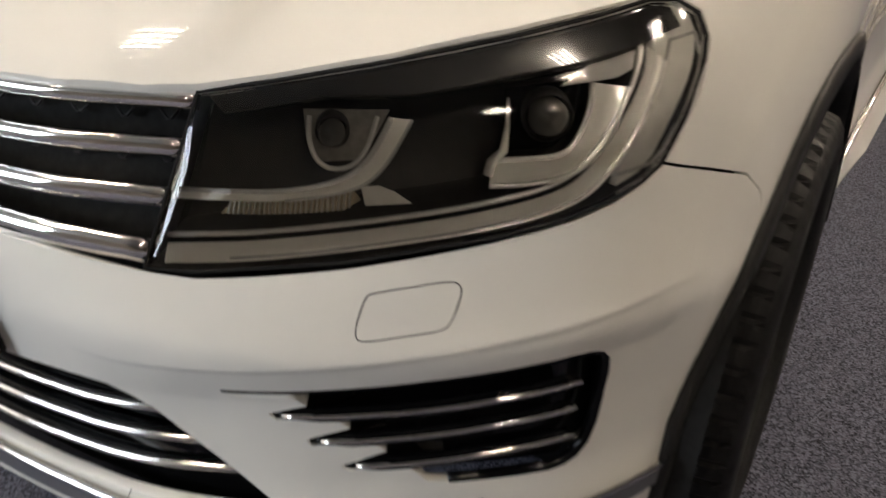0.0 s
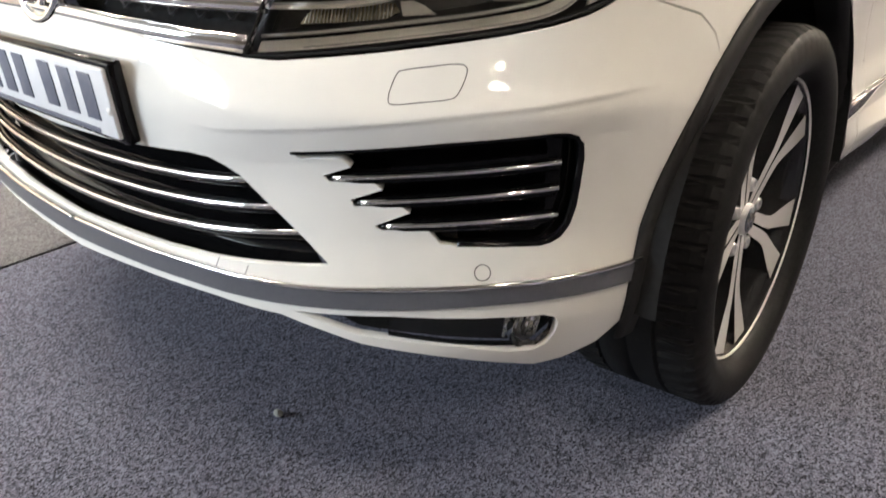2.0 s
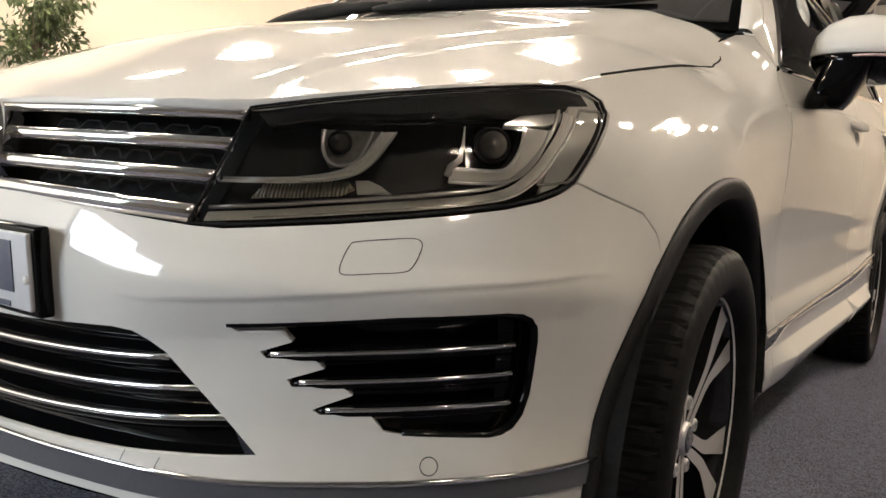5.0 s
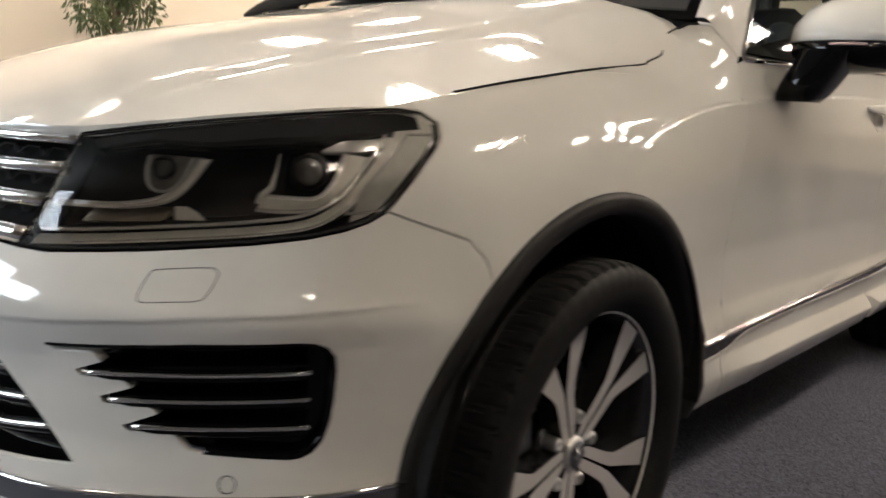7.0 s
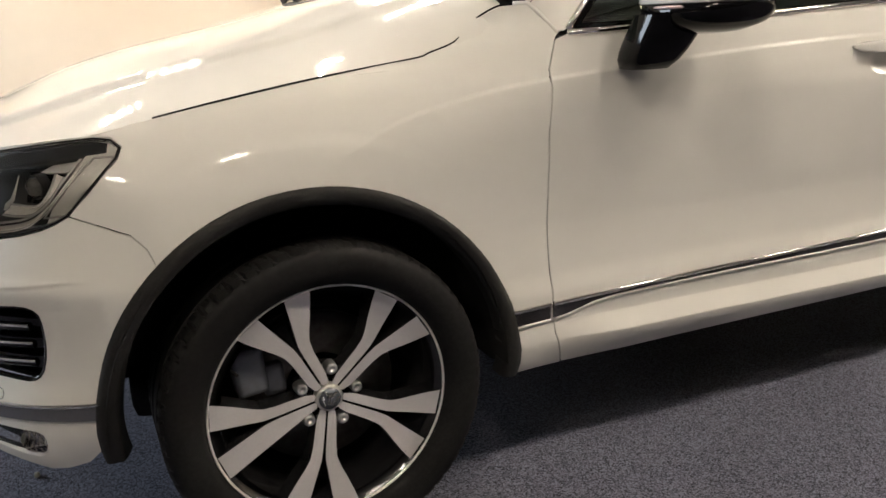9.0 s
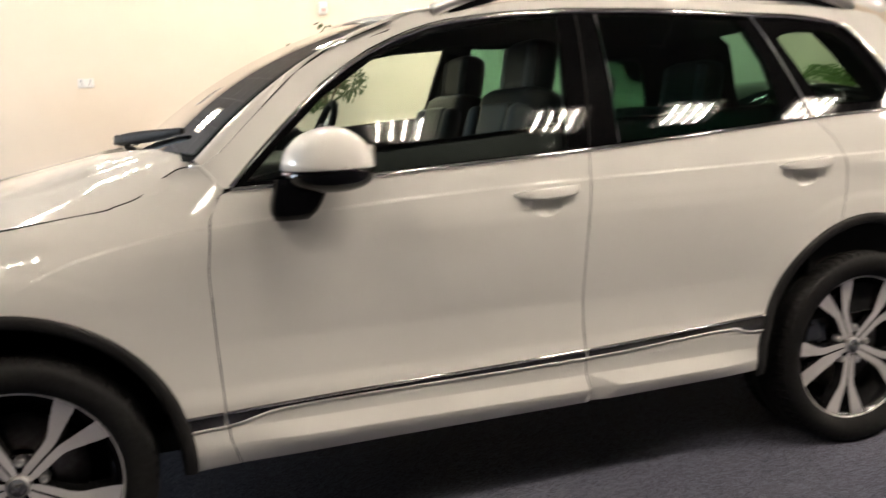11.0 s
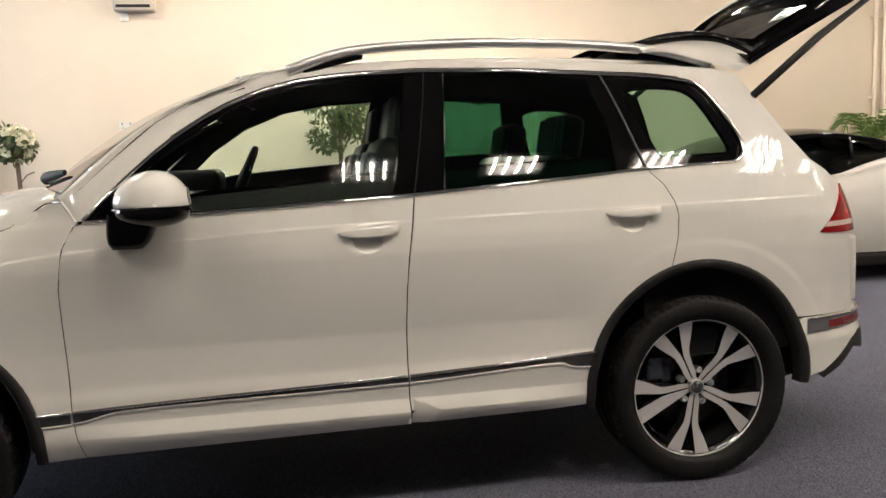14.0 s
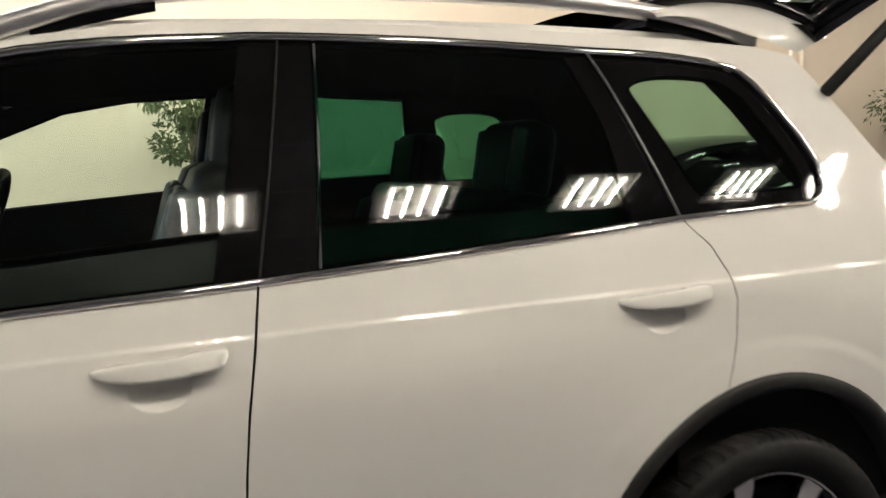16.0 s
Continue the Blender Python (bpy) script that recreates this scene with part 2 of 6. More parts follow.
def tube(points, radius, sides=8, closed=False, flat=1.0, up=None):
    """A round (or flattened) bar swept along points; radius: one number or one a point."""
    pts = [Vector(p) for p in points]
    n, verts, faces = len(pts), [], []
    side = None
    for i, p in enumerate(pts):
        a, b = (pts[i - 1], pts[(i + 1) % n]) if closed else (pts[max(i - 1, 0)], pts[min(i + 1, n - 1)])
        t = (b - a).normalized()
        ref = Vector(up) if up else (side if side is not None else (Vector((0, 0, 1)) if abs(t.z) < .9 else Vector((1, 0, 0))))
        ax = t.cross(ref).normalized() if up or side is None else (side - t * side.dot(t)).normalized()
        side = ax
        ay = t.cross(ax).normalized()
        r = radius[i] if isinstance(radius, (list, tuple)) else radius
        for k in range(sides):
            w = 2 * math.pi * (k + .5) / sides
            verts.append(p + ax * (r * math.cos(w)) + ay * (r * flat * math.sin(w)))
    for i in range(n if closed else n - 1):
        for k in range(sides):
            j, m = (i + 1) % n, (k + 1) % sides
            faces.append((i * sides + k, j * sides + k, j * sides + m, i * sides + m))
    if not closed:
        faces += [tuple(range(sides)), tuple(range((n - 1) * sides, n * sides))[::-1]]
    return mesh("swept", verts, faces)


def dense(points, step, closed=True):
    """Points set along a polyline no farther apart than step."""
    out, n = [], len(points)
    for i in range(n if closed else n - 1):
        a, b = points[i], points[(i + 1) % n]
        k = max(1, math.ceil(math.dist(a, b) / step))
        out += [tuple(p + (q - p) * j / k for p, q in zip(a, b)) for j in range(k)]
    return out if closed else out + [tuple(points[-1])]


def inside(p, poly):
    hit = False
    for (ax, ay), (bx, by) in zip(poly, poly[1:] + poly[:1]):
        if (ay > p[1]) != (by > p[1]) and p[0] < (bx - ax) * (p[1] - ay) / (by - ay) + ax:
            hit = not hit
    return hit


def sheet(outline, surface, step=.02, holes=(), thick=.012, flip=False, mirror=False, out=0.0, lines=()):
    """A panel of a curved surface: its outline and holes lie in the surface's own two coordinates; the edges are turned in by thick.
    flip: turns the face over; mirror: the same panel on the car's other side."""
    loops = [dense(l, step) for l in (outline, *holes)]
    pts, edges = [], []
    for l in loops:
        k = len(pts)
        pts += l
        edges += [(k + i, k + (i + 1) % len(l)) for i in range(len(l))]
    rim = len(pts)
    arr = np.array(pts)
    us, vs = arr[:, 0], arr[:, 1]
    for l in lines:
        for p in l:
            if inside(p, loops[0]) and not any(inside(p, h) for h in loops[1:]) and ((arr[:rim] - p) ** 2).sum(1).min() > (.25 * step) ** 2:
                pts.append(tuple(p))
    arr = np.array(pts)
    i = 0
    v = vs.min() + step / 2
    while v < vs.max():
        u = us.min() + (step / 2 if i % 2 else step)
        while u < us.max():
            if inside((u, v), loops[0]) and not any(inside((u, v), h) for h in loops[1:]) and ((arr - (u, v)) ** 2).sum(1).min() > (.5 * step) ** 2:
                pts.append((u, v))
            u += step
        v += step * .87
        i += 1
    vo, eo, fo, _, _, _ = geometry.delaunay_2d_cdt([Vector(p) for p in pts], edges, [], 1, 1e-6)
    sgn = -1 if mirror else 1
    h = .002
    verts, norms = [], []
    for p in vo:
        a = Vector(surface(p.x, p.y, out))
        n = (Vector(surface(p.x + h, p.y, out)) - Vector(surface(p.x - h, p.y, out))).cross(Vector(surface(p.x, p.y + h, out)) - Vector(surface(p.x, p.y - h, out))).normalized()
        if flip:
            n = -n
        verts.append(Vector((a.x, a.y * sgn, a.z)))
        norms.append(Vector((n.x, n.y * sgn, n.z)))
    faces = []
    for f in fo:
        mid = (sum(vo[k].x for k in f) / len(f), sum(vo[k].y for k in f) / len(f))
        if not inside(mid, loops[0]) or any(inside(mid, l) for l in loops[1:]):
            continue
        a, b, c = (verts[k] for k in f[:3])
        fn = (b - a).cross(c - a)
        faces.append(tuple(f) if fn.dot(norms[f[0]]) >= 0 else tuple(f)[::-1])
    if thick:
        count = {}
        for f in faces:
            for a, b in zip(f, f[1:] + f[:1]):
                count[(a, b)] = 1
        border = [(a, b) for a, b in count if (b, a) not in count]
        lip, low = {}, {}
        for a, b in border:
            fn = norms[a]
            sideways = (verts[b] - verts[a]).cross(fn)
            sideways = sideways.normalized() if sideways.length > 1e-9 else fn
            for k in (a, b):
                lip.setdefault(k, Vector((0, 0, 0)))
                lip[k] += sideways
        top = {}
        for k, s in lip.items():
            s = s.normalized() if s.length > 1e-6 else norms[k]
            top[k] = len(verts)
            verts.append(verts[k].copy())
            norms.append((norms[k] + s * .9).normalized())
            low[k] = len(verts)
            verts.append(verts[k] - norms[k] * thick + s * -.0005)
            norms.append(s)
        for a, b in border:
            faces.append((top[b], top[a], low[a], low[b]))
    me = mesh("panel", verts, faces)
    me.normals_split_custom_set_from_vertices(norms)
    return me


def ruled(a, b, rows=6, bulge=0.0, way=None):
    """A strip between two lines of equal count, raised by bulge in its middle."""
    verts, faces, n = [], [], len(a)
    for i in range(rows + 1):
        t = i / rows
        for p, q in zip(a, b):
            v = Vector(p).lerp(Vector(q), t)
            if bulge:
                v += Vector(way) * (bulge * 4 * t * (1 - t))
            verts.append(v)
    for i in range(rows):
        for j in range(n - 1):
            faces.append((i * n + j, i * n + j + 1, (i + 1) * n + j + 1, (i + 1) * n + j))
    return mesh("strip", verts, faces)


# ---- body form of the large car: plan outline, section offsets, bonnet and roof heights ----
def spline(xs, ys, x):
    """Smooth curve through the knots (monotone between them)."""
    if x <= xs[0]:
        return ys[0]
    if x >= xs[-1]:
        return ys[-1]
    i = 0
    while x > xs[i + 1]:
        i += 1
    def slope(k):
        if k == 0 or k == len(xs) - 1:
            j = min(k, len(xs) - 2)
            return (ys[j + 1] - ys[j]) / (xs[j + 1] - xs[j])
        a = (ys[k] - ys[k - 1]) / (xs[k] - xs[k - 1])
        b = (ys[k + 1] - ys[k]) / (xs[k + 1] - xs[k])
        return 0.0 if a * b <= 0 else 2 * a * b / (a + b)
    h = xs[i + 1] - xs[i]
    t = (x - xs[i]) / h
    a, b = slope(i) * h, slope(i + 1) * h
    return (2 * t**3 - 3 * t * t + 1) * ys[i] + (t**3 - 2 * t * t + t) * a + (3 * t * t - 2 * t**3) * ys[i + 1] + (t**3 - t * t) * b


def catmull(points, per, closed=False):
    n, out = len(points), []
    for i in range(n if closed else n - 1):
        p = [points[(i + k) % n] if closed else points[min(max(i + k, 0), n - 1)] for k in (-1, 0, 1, 2)]
        for s in range(per):
            t = s / per
            out.append(tuple(0.5 * (2 * b + (c - a) * t + (2 * a - 5 * b + 4 * c - d) * t * t + (3 * b - a - 3 * c + d) * t**3) for a, b, c, d in zip(*p)))
    if not closed:
        out.append(tuple(points[-1]))
    return out


PLAN = [(-.872, .0), (-.868, -.15), (-.855, -.30), (-.828, -.45), (-.780, -.58), (-.715, -.69), (-.635, -.788), (-.545, -.866), (-.44, -.916), (-.28, -.944),
        (.0, -.956), (.4, -.943), (.9, -.946), (1.4, -.958), (1.9, -.967), (2.4, -.968), (2.9, -.966), (3.15, -.962), (3.38, -.948), (3.56, -.915), (3.70, -.85),
        (3.79, -.74), (3.845, -.57), (3.875, -.38), (3.888, -.19), (3.892, .0)]
LINE = catmull([(-.868, .15)] + PLAN + [(3.888, .19)], 14)[14:-14]
ARC = [0.0]
for (a, b), (c, d) in zip(LINE, LINE[1:]):
    ARC.append(ARC[-1] + math.hypot(c - a, d - b))
ARC = [s + 1.537 - ARC[140] for s in ARC]


def on_plan(u):
    """Place and outward normal of the plan outline at the arc length u from the nose."""
    u = min(max(u, ARC[0]), ARC[-1] - 1e-6)
    lo, hi = 0, len(ARC) - 1
    while hi - lo > 1:
        mid = (lo + hi) // 2
        lo, hi = (mid, hi) if ARC[mid] <= u else (lo, mid)
    t = (u - ARC[lo]) / (ARC[hi] - ARC[lo])
    def tangent(k):
        a, b = LINE[max(k - 1, 0)], LINE[min(k + 1, len(LINE) - 1)]
        return ((b[0] - a[0], b[1] - a[1]) if 0 < k < len(LINE) - 1 else (0.0, -1.0) if k == 0 else (0.0, 1.0))
    p, q = tangent(lo), tangent(lo + 1)
    p = [v / math.hypot(*p) for v in p]
    q = [v / math.hypot(*q) for v in q]
    tx, ty = p[0] + (q[0] - p[0]) * t, p[1] + (q[1] - p[1]) * t
    n = math.hypot(tx, ty)
    x, y = (LINE[lo][k] + (LINE[lo + 1][k] - LINE[lo][k]) * t for k in (0, 1))
    return x, y, ty / n, -tx / n


def arc_of(x, y):
    """The arc length at which the plan outline passes nearest to x, y."""
    k = min(range(len(LINE)), key=lambda i: (LINE[i][0] - x) ** 2 + (LINE[i][1] - y) ** 2)
    best = ARC[k]
    for i in (k - 1, k):
        if 0 <= i < len(LINE) - 1:
            a, b = LINE[i], LINE[i + 1]
            l = (b[0] - a[0]) ** 2 + (b[1] - a[1]) ** 2
            t = ((x - a[0]) * (b[0] - a[0]) + (y - a[1]) * (b[1] - a[1])) / l
            if 0 <= t <= 1:
                best = ARC[i] + t * math.sqrt(l)
    return best


LEVEL = [.18, .26, .34, .40, .46, .52, .58, .69, .74, .80, .86, .92, .97, 1.02, 1.07, 1.12, 1.19, 1.28, 1.40, 1.54, 1.64, 1.72]
TOP = [-.018, -.030, -.053, -.094, -.157, -.243, -.315, -.38]
DOOR = [-.13, -.07, -.016, .000, -.004, .0, -.014, -.020, -.015, -.009, -.004, -.001, .0, -.006]
FLANK = [-.10, -.05, -.02, -.008, -.002, .0, .0, .0, .0, .0, -.002, -.006, -.012, -.016]
SECTIONS = [
    ((-.872, .0), [-.10, -.04, .0, -.008, -.014, -.014, -.014, -.008, -.010, -.026, -.046, -.066, -.14, -.22, -.3]),
    ((-.855, -.30), [-.10, -.04, .0, -.006, -.012, -.014, -.014, -.006, -.012, -.030, -.054, -.078, -.14, -.22, -.3]),
    ((-.81, -.53), [-.10, -.04, .0, .002, -.002, -.010, -.010, .002, -.018, -.055, -.08, -.104, -.14, -.21, -.3]),
    ((-.60, -.82), [-.10, -.04, -.004, .006, .004, -.006, -.006, .008, -.016, -.042, -.062, -.086, -.125, -.19, -.28]),
    ((-.43, -.92), [-.10, -.05, -.012, .002, .004, .0, .0, .004, -.010, -.028, -.043, -.064, -.105, -.17, -.26]),
    ((-.28, -.944), [-.10, -.05, -.012, .0, .004, .006, .006, .006, .003, -.004, -.018, -.044, -.080, -.14, -.22]),
    ((.0, -.957), FLANK[:10] + [-.003, -.014, -.036, -.075, -.135, -.24]),
    ((.36, -.944), DOOR[:6] + [-.006, -.006, -.004, -.002, .0, -.003, -.012, -.032, -.074, -.13, -.21]),
    ((.66, -.943), DOOR + [-.022, -.042, -.070, -.105, -.16, -.245, -.315, -.38]),
    ((1.2, -.953), DOOR + TOP),
    ((2.2, -.968), DOOR + TOP),
    ((2.9, -.966), FLANK + TOP),
    ((3.2, -.96), [-.10, -.05, -.015, -.006, -.002, .0, -.002, -.004, -.004, -.002, .0, .0, -.003, -.008, -.018, -.03, -.055, -.098, -.155, -.235, -.30, -.37]),
    ((3.45, -.935), [-.10, -.05, -.015, -.002, .0, .002, -.010, -.016, -.016, -.012, -.008, -.004, -.004, -.008, -.02, -.034, -.06, -.10, -.16, -.24, -.31, -.38]),
    ((3.75, -.80), [-.10, -.05, -.02, -.012, -.012, -.016, -.032, -.045, -.05, -.05, -.05, -.05, -.055, -.065, -.08, -.10, -.13, -.18, -.25, -.33, -.40, -.46]),
    ((3.892, .0), [-.10, -.05, -.02, -.012, -.012, -.016, -.032, -.05, -.06, -.06, -.06, -.06, -.065, -.075, -.09, -.11, -.15, -.21, -.30, -.42, -.52, -.6]),
]
STATION = [arc_of(*at) for at, _ in SECTIONS]
OFFSET = [row + [row[-1]] * (len(LEVEL) - len(row)) for _, row in SECTIONS]


def skin(u, z, out=0.0):
    """The body side at arc length u and height z."""
    i = 0
    while i < len(STATION) - 2 and u > STATION[i + 1]:
        i += 1
    i0, i3 = max(i - 1, 0), min(i + 2, len(STATION) - 1)
    ks = sorted({i0, i, i + 1, i3})
    d = spline([STATION[k] for k in ks], [spline(LEVEL, OFFSET[k], z) for k in ks], u) + out
    x, y, nx, ny = on_plan(u)
    if .05 < x < 3.6 and y < -.6:
        e = z - spline([.05, .245, .525, .9, 1.5, 3.6], [.90, .978, 1.029, 1.057, 1.085, 1.11], x)
        q = min(max(e, 0.0), .07) / .07
        c = min(max(e / .009, 0.0), 1.0)
        d -= (.005 * (2 * q - q * q) + (.0050 if x < .7 else .0050 - .0028 * min(1, (x - .7) / 1.0)) * c * c * (3 - 2 * c)) * min(1, (x - .05) / .3) * min(1, (3.6 - x) / .3)
    if .55 < x < 2.46 and y < -.6 and z < .446:
        ledge = .026 * (.446 - max(z, .403)) / .043 - .22 * max(0.0, .403 - z)
        if u < 3.281:
            ledge *= min(1, (x - .55) / .25)
        else:
            ledge = min(ledge, max(0.0, .25 * (u - 3.288)))
        d += ledge * min(1, (2.46 - x) / .2)
    if .36 < u < 1.12:
        e = spline([.45, .585, .70, .82, .93, 1.06], [.668, .681, .694, .706, .714, .724], u) - z
        if e > 0:
            d -= (.003 * min(1, e / .006) + .17 * min(e, .055)) * min(1, max(0, 1 - (e - .055) / .27)) * min(1, max(0, (u - .38) / .16)) * min(1, max(0, (1.12 - u) / .10))
    for ax in (0.0, 2.904):
        r = math.hypot(x - ax, z - .37)
        if r < .66 and y < -.8:
            w = min(max((.605 - r) / .032, 0.0), 1.0)
            d += .003 * w * w * (3 - 2 * w) * min(1, max(0, (.34 - (x if ax == 0 else 0)) / .28)) * min(1, max(0, (z - .5) / .3))
    return x + nx * d, y + ny * d, z


def crease_lines():
    """Rows of points along the shoulder crease, the sill ledge and the wheel flares, where the panels need a finer mesh."""
    out = []
    for dz in (-.0025, .0008, .003, .005, .0072, .0105):
        out.append([(u, spline([.05, .245, .525, .9, 1.5, 3.6], [.90, .978, 1.029, 1.057, 1.085, 1.11], u - 1.537) + dz) for u in np.arange(1.62, 5.0, .010)])
    for z in (.449, .4445, .438, .429, .420, .411, .4052, .4018, .3975, .388):
        out.append([(u, z) for u in np.arange(2.11, 4.0, .016)])
    for r in (.570, .579, .588, .597, .607):
        for c in (1.537, 4.441):
            out.append([(c + r * math.cos(a), .37 + r * math.sin(a)) for a in np.arange(.0, math.pi, .028)])
    return out


def bumper_lines():
    """Rows of points along the ridge across the bumper."""
    return [[(s * u, spline([.45, .585, .70, .82, .93, 1.06], [.668, .681, .694, .706, .714, .724], u) - e) for u in np.arange(.40, 1.11, .010)] for e in (-.003, 0, .003, .006, .010, .035, .06) for s in (1, -1)]


SEAM_Z = ([-.42, -.39, -.284, -.13, .043, .293, .40, .50], [.980, .985, 1.009, 1.036, 1.063, 1.092, 1.122, 1.17])
MID_Z = ([-.84, -.80, -.74, -.6, -.39, .0, .35, .60], [.90, .930, .962, 1.018, 1.088, 1.190, 1.264, 1.285])


def seam(x):
    """The edge between bonnet and wing at x."""
    z = spline(*SEAM_Z, x)
    return skin(arc_of(x, -.9), z)


SEAM_Y = [-seam(x)[1] for x in SEAM_Z[0]]


LEAD = ([0, .1, .257, .361, .448, .495, .555, .640, .722, .762, .796], [-.804, -.800, -.783, -.760, -.730, -.706, -.665, -.599, -.515, -.46, -.402])


def bonnet(x, y, out=0.0):
    a = abs(y)
    near = max(0.0, 1 - max(0.0, x - spline(*LEAD, a)) / .16) ** 2
    out = out - near * spline([0, .12, .30, .40, .448, .495, .56, .64, .76], [.0, .001, .007, .012, .016, .010, .011, .008, .0], a)
    w = spline(SEAM_Z[0], SEAM_Y, x)
    edge = spline([-.84, -.706, -.6, -.42], [.80, .905, .940, .980], x) if x < -.42 else spline(*SEAM_Z, x)
    mid = spline(*MID_Z, x)
    r = min(a / w, 1.1)
    dome = .013 / (1 + math.exp((a - spline([-.8, -.4, .0, .6], [.46, .52, .58, .64], x)) / .009))
    return x, y, mid - .013 - (mid - .013 - edge) * r ** spline([-.42, .1, .3, .5], [2.3, 2.7, 4.6, 8.5], x) + dome + .018 * math.exp(-((x + .40) / .28) ** 2) * max(0.0, 1 - (a / .5) ** 2) ** 2 + out


def roof(x, y, out=0.0):
    mid = spline([1.05, 1.3, 1.7, 2.2, 2.8, 3.3, 3.6], [1.660, 1.696, 1.727, 1.735, 1.720, 1.680, 1.635], x)
    crown = .018 * min(1, max(0, (x - 1.2) / .45), max(0, (3.25 - x) / .35))
    return x, y, mid + crown - (.040 + 1.22 * crown) * (abs(y) / .66) ** 2.4 + out


def screen(s, t, out=0.0):
    """The windscreen: s from -1 to 1 across, t from its foot to its head."""
    a = (.345 + .22 * s * s, .80 * s, 1.240 - .017 * s * s)
    b = (1.13 + .09 * s * s, .664 * s, 1.672 - .042 * s * s)
    bulge = .052 * math.sin(math.pi * t) + out
    return tuple(p + (q - p) * t + n * bulge for p, q, n in zip(a, b, (-.48, 0, .87)))

# ---- the showroom ----
X0, X1, Y0, Y1, H = -6.5, 13.0, -9.8, 5.35, 3.70


def slab(name, lo, hi, material, label, category, kind="structure", bevel=0.0):
    bm = box(*(b - a for a, b in zip(lo, hi)), bevel, tuple((a + b) / 2 for a, b in zip(lo, hi)))
    ob = part(name, bm, material)
    return tagged(ob, label, category, kind=kind)


slab("floor", (X0 - .2, Y0 - .2, -.12), (X1 + .2, Y1 + .2, 0), CARPET, "blue-grey speckled cut-pile carpet", "floor")
bm = box(5.9, 3.2, .006, .002, (-2.4 - 1.02, 2.45, .003))
tagged(part("carpet_strip", bm, CARPET_DARK), "darker carpet field laid beside the speckled carpet", "carpet", kind="structure")
slab("ground", (-60, -60, -.5), (60, 60, -.14), shader("outside_paving", (.24, .24, .235), .9, grain=(9, (.17, .17, .165), .8)), "grey paving outside the shop window", "ground")
wall_n = slab("wall_north", (X0 - .2, Y1, 0), (X1 + .2, Y1 + .2, H), WALL, "cream painted wall behind the car", "wall")
# out of view; its dark tone keeps the bodywork and glass reflections dark
wall_s = slab("wall_south", (X0 - .2, Y0 - .2, 0), (X1 + .2, Y0, H), DARK_WALL, "unseen wall toned dark to hold reflections down", "wall")
wall_e = slab("wall_east", (X1, Y0, 0), (X1 + .2, Y1, H), WALL, "cream painted end wall", "wall")
ceiling = slab("ceiling", (X0 - .2, Y0 - .2, H), (X1 + .2, Y1 + .2, H + .15), CEILING, "tiled suspended ceiling toned dark grey for the reflections", "ceiling")
# painted blockwork at the end of the rear wall: each course a row of blocks
joint = .004
for row in range(16):
    z = row * .225
    shift = .225 if row % 2 else 0
    x = 8.95 - shift
    while x < X1 - .02:
        a, b = max(x, 8.95), min(x + .45, X1)
        if b - a > .06:
            part("block", box(b - a - joint, .010, .225 - joint, 0, ((a + b) / 2, Y1 + .0042, z + .1125), 1), WALL, wall_n)
        x += .45
part("wall_pier", box(1.1, .06, H, .004, (-2.25, Y1 - .03, H / 2)), PIER, wall_n, "tan painted pier at the end of the wall")
# ceiling grid bars, one mesh with the ceiling
bars = []
for x in np.arange(X0, X1 + .01, .6):
    bars.append(box(.024, Y1 - Y0, .008, 0, (x, (Y0 + Y1) / 2, H - .004)))
for y in np.arange(Y0, Y1 + .01, .6):
    bars.append(box(X1 - X0, .024, .006, 0, ((X0 + X1) / 2, y, H - .003)))
tagged(part("ceiling_grid", merge(*bars), GRID), "ceiling grid bars toned dark grey like the tiles", "ceiling grid", kind="structure")
# shop front: glass wall in dark frames
front = slab("wall_west", (X0 - .2, Y0, 0), (X0, Y1, .16), FRAME, "dark sill of the shop window", "wall")
# wall round the window is out of view, in the same dark reflection tone
part("wall_head", box(.2, Y1 - Y0, H - 3.2, 0, (X0 - .1, (Y0 + Y1) / 2, (H + 3.2) / 2)), DARK_WALL, front, "unseen dark-toned wall over the shop window")
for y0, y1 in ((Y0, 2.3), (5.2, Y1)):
    part("wall_pier", box(.2, y1 - y0, 3.04, 0, (X0 - .1, (y0 + y1) / 2, 1.68)), DARK_WALL, front, "unseen dark-toned wall pier")
window = tagged(new("window_1"), "large shop window in dark metal frames", "window", kind="structure")
for y in np.linspace(2.3, 5.2, 3):
    part("window_frame", box(.07, .06, 3.04, .004, (X0 - .08, y, 1.68)), FRAME, window)
for k in range(2):
    w = 1.45
    pane = part("pane", box(.01, w - .06, 3.02, 0, (X0 - .08, 2.3 + w * (k + .5), 1.68)), GLASS, window)
    pane.visible_shadow = False

# recessed lamps: a bright tray with four tubes
def ceiling_lamp(x, y):
    lamp = thing("ceiling_light", "recessed square ceiling light with four white tubes", "ceiling light", Matrix.Translation((x, y, H)), "ceiling lights")
    part("tray", merge(box(.54, .54, .006, .002, (0, 0, -.012)), box(.54, .012, .035, .003, (0, .265, -.02)), box(.54, .012, .035, .003, (0, -.265, -.02)), box(.012, .54, .035, .003, (.265, 0, -.02)), box(.012, .54, .035, .003, (-.265, 0, -.02))), LAMP_TRAY, lamp, "bright metal tray")
    for k in range(4):
        part("tube", tube([(-.165 + .11 * k, -.20, -.034), (-.165 + .11 * k, .20, -.034)], .013, 8), TUBE, lamp, "glowing white tube")
    return lamp


first = ceiling_lamp(1.80, -2.80)
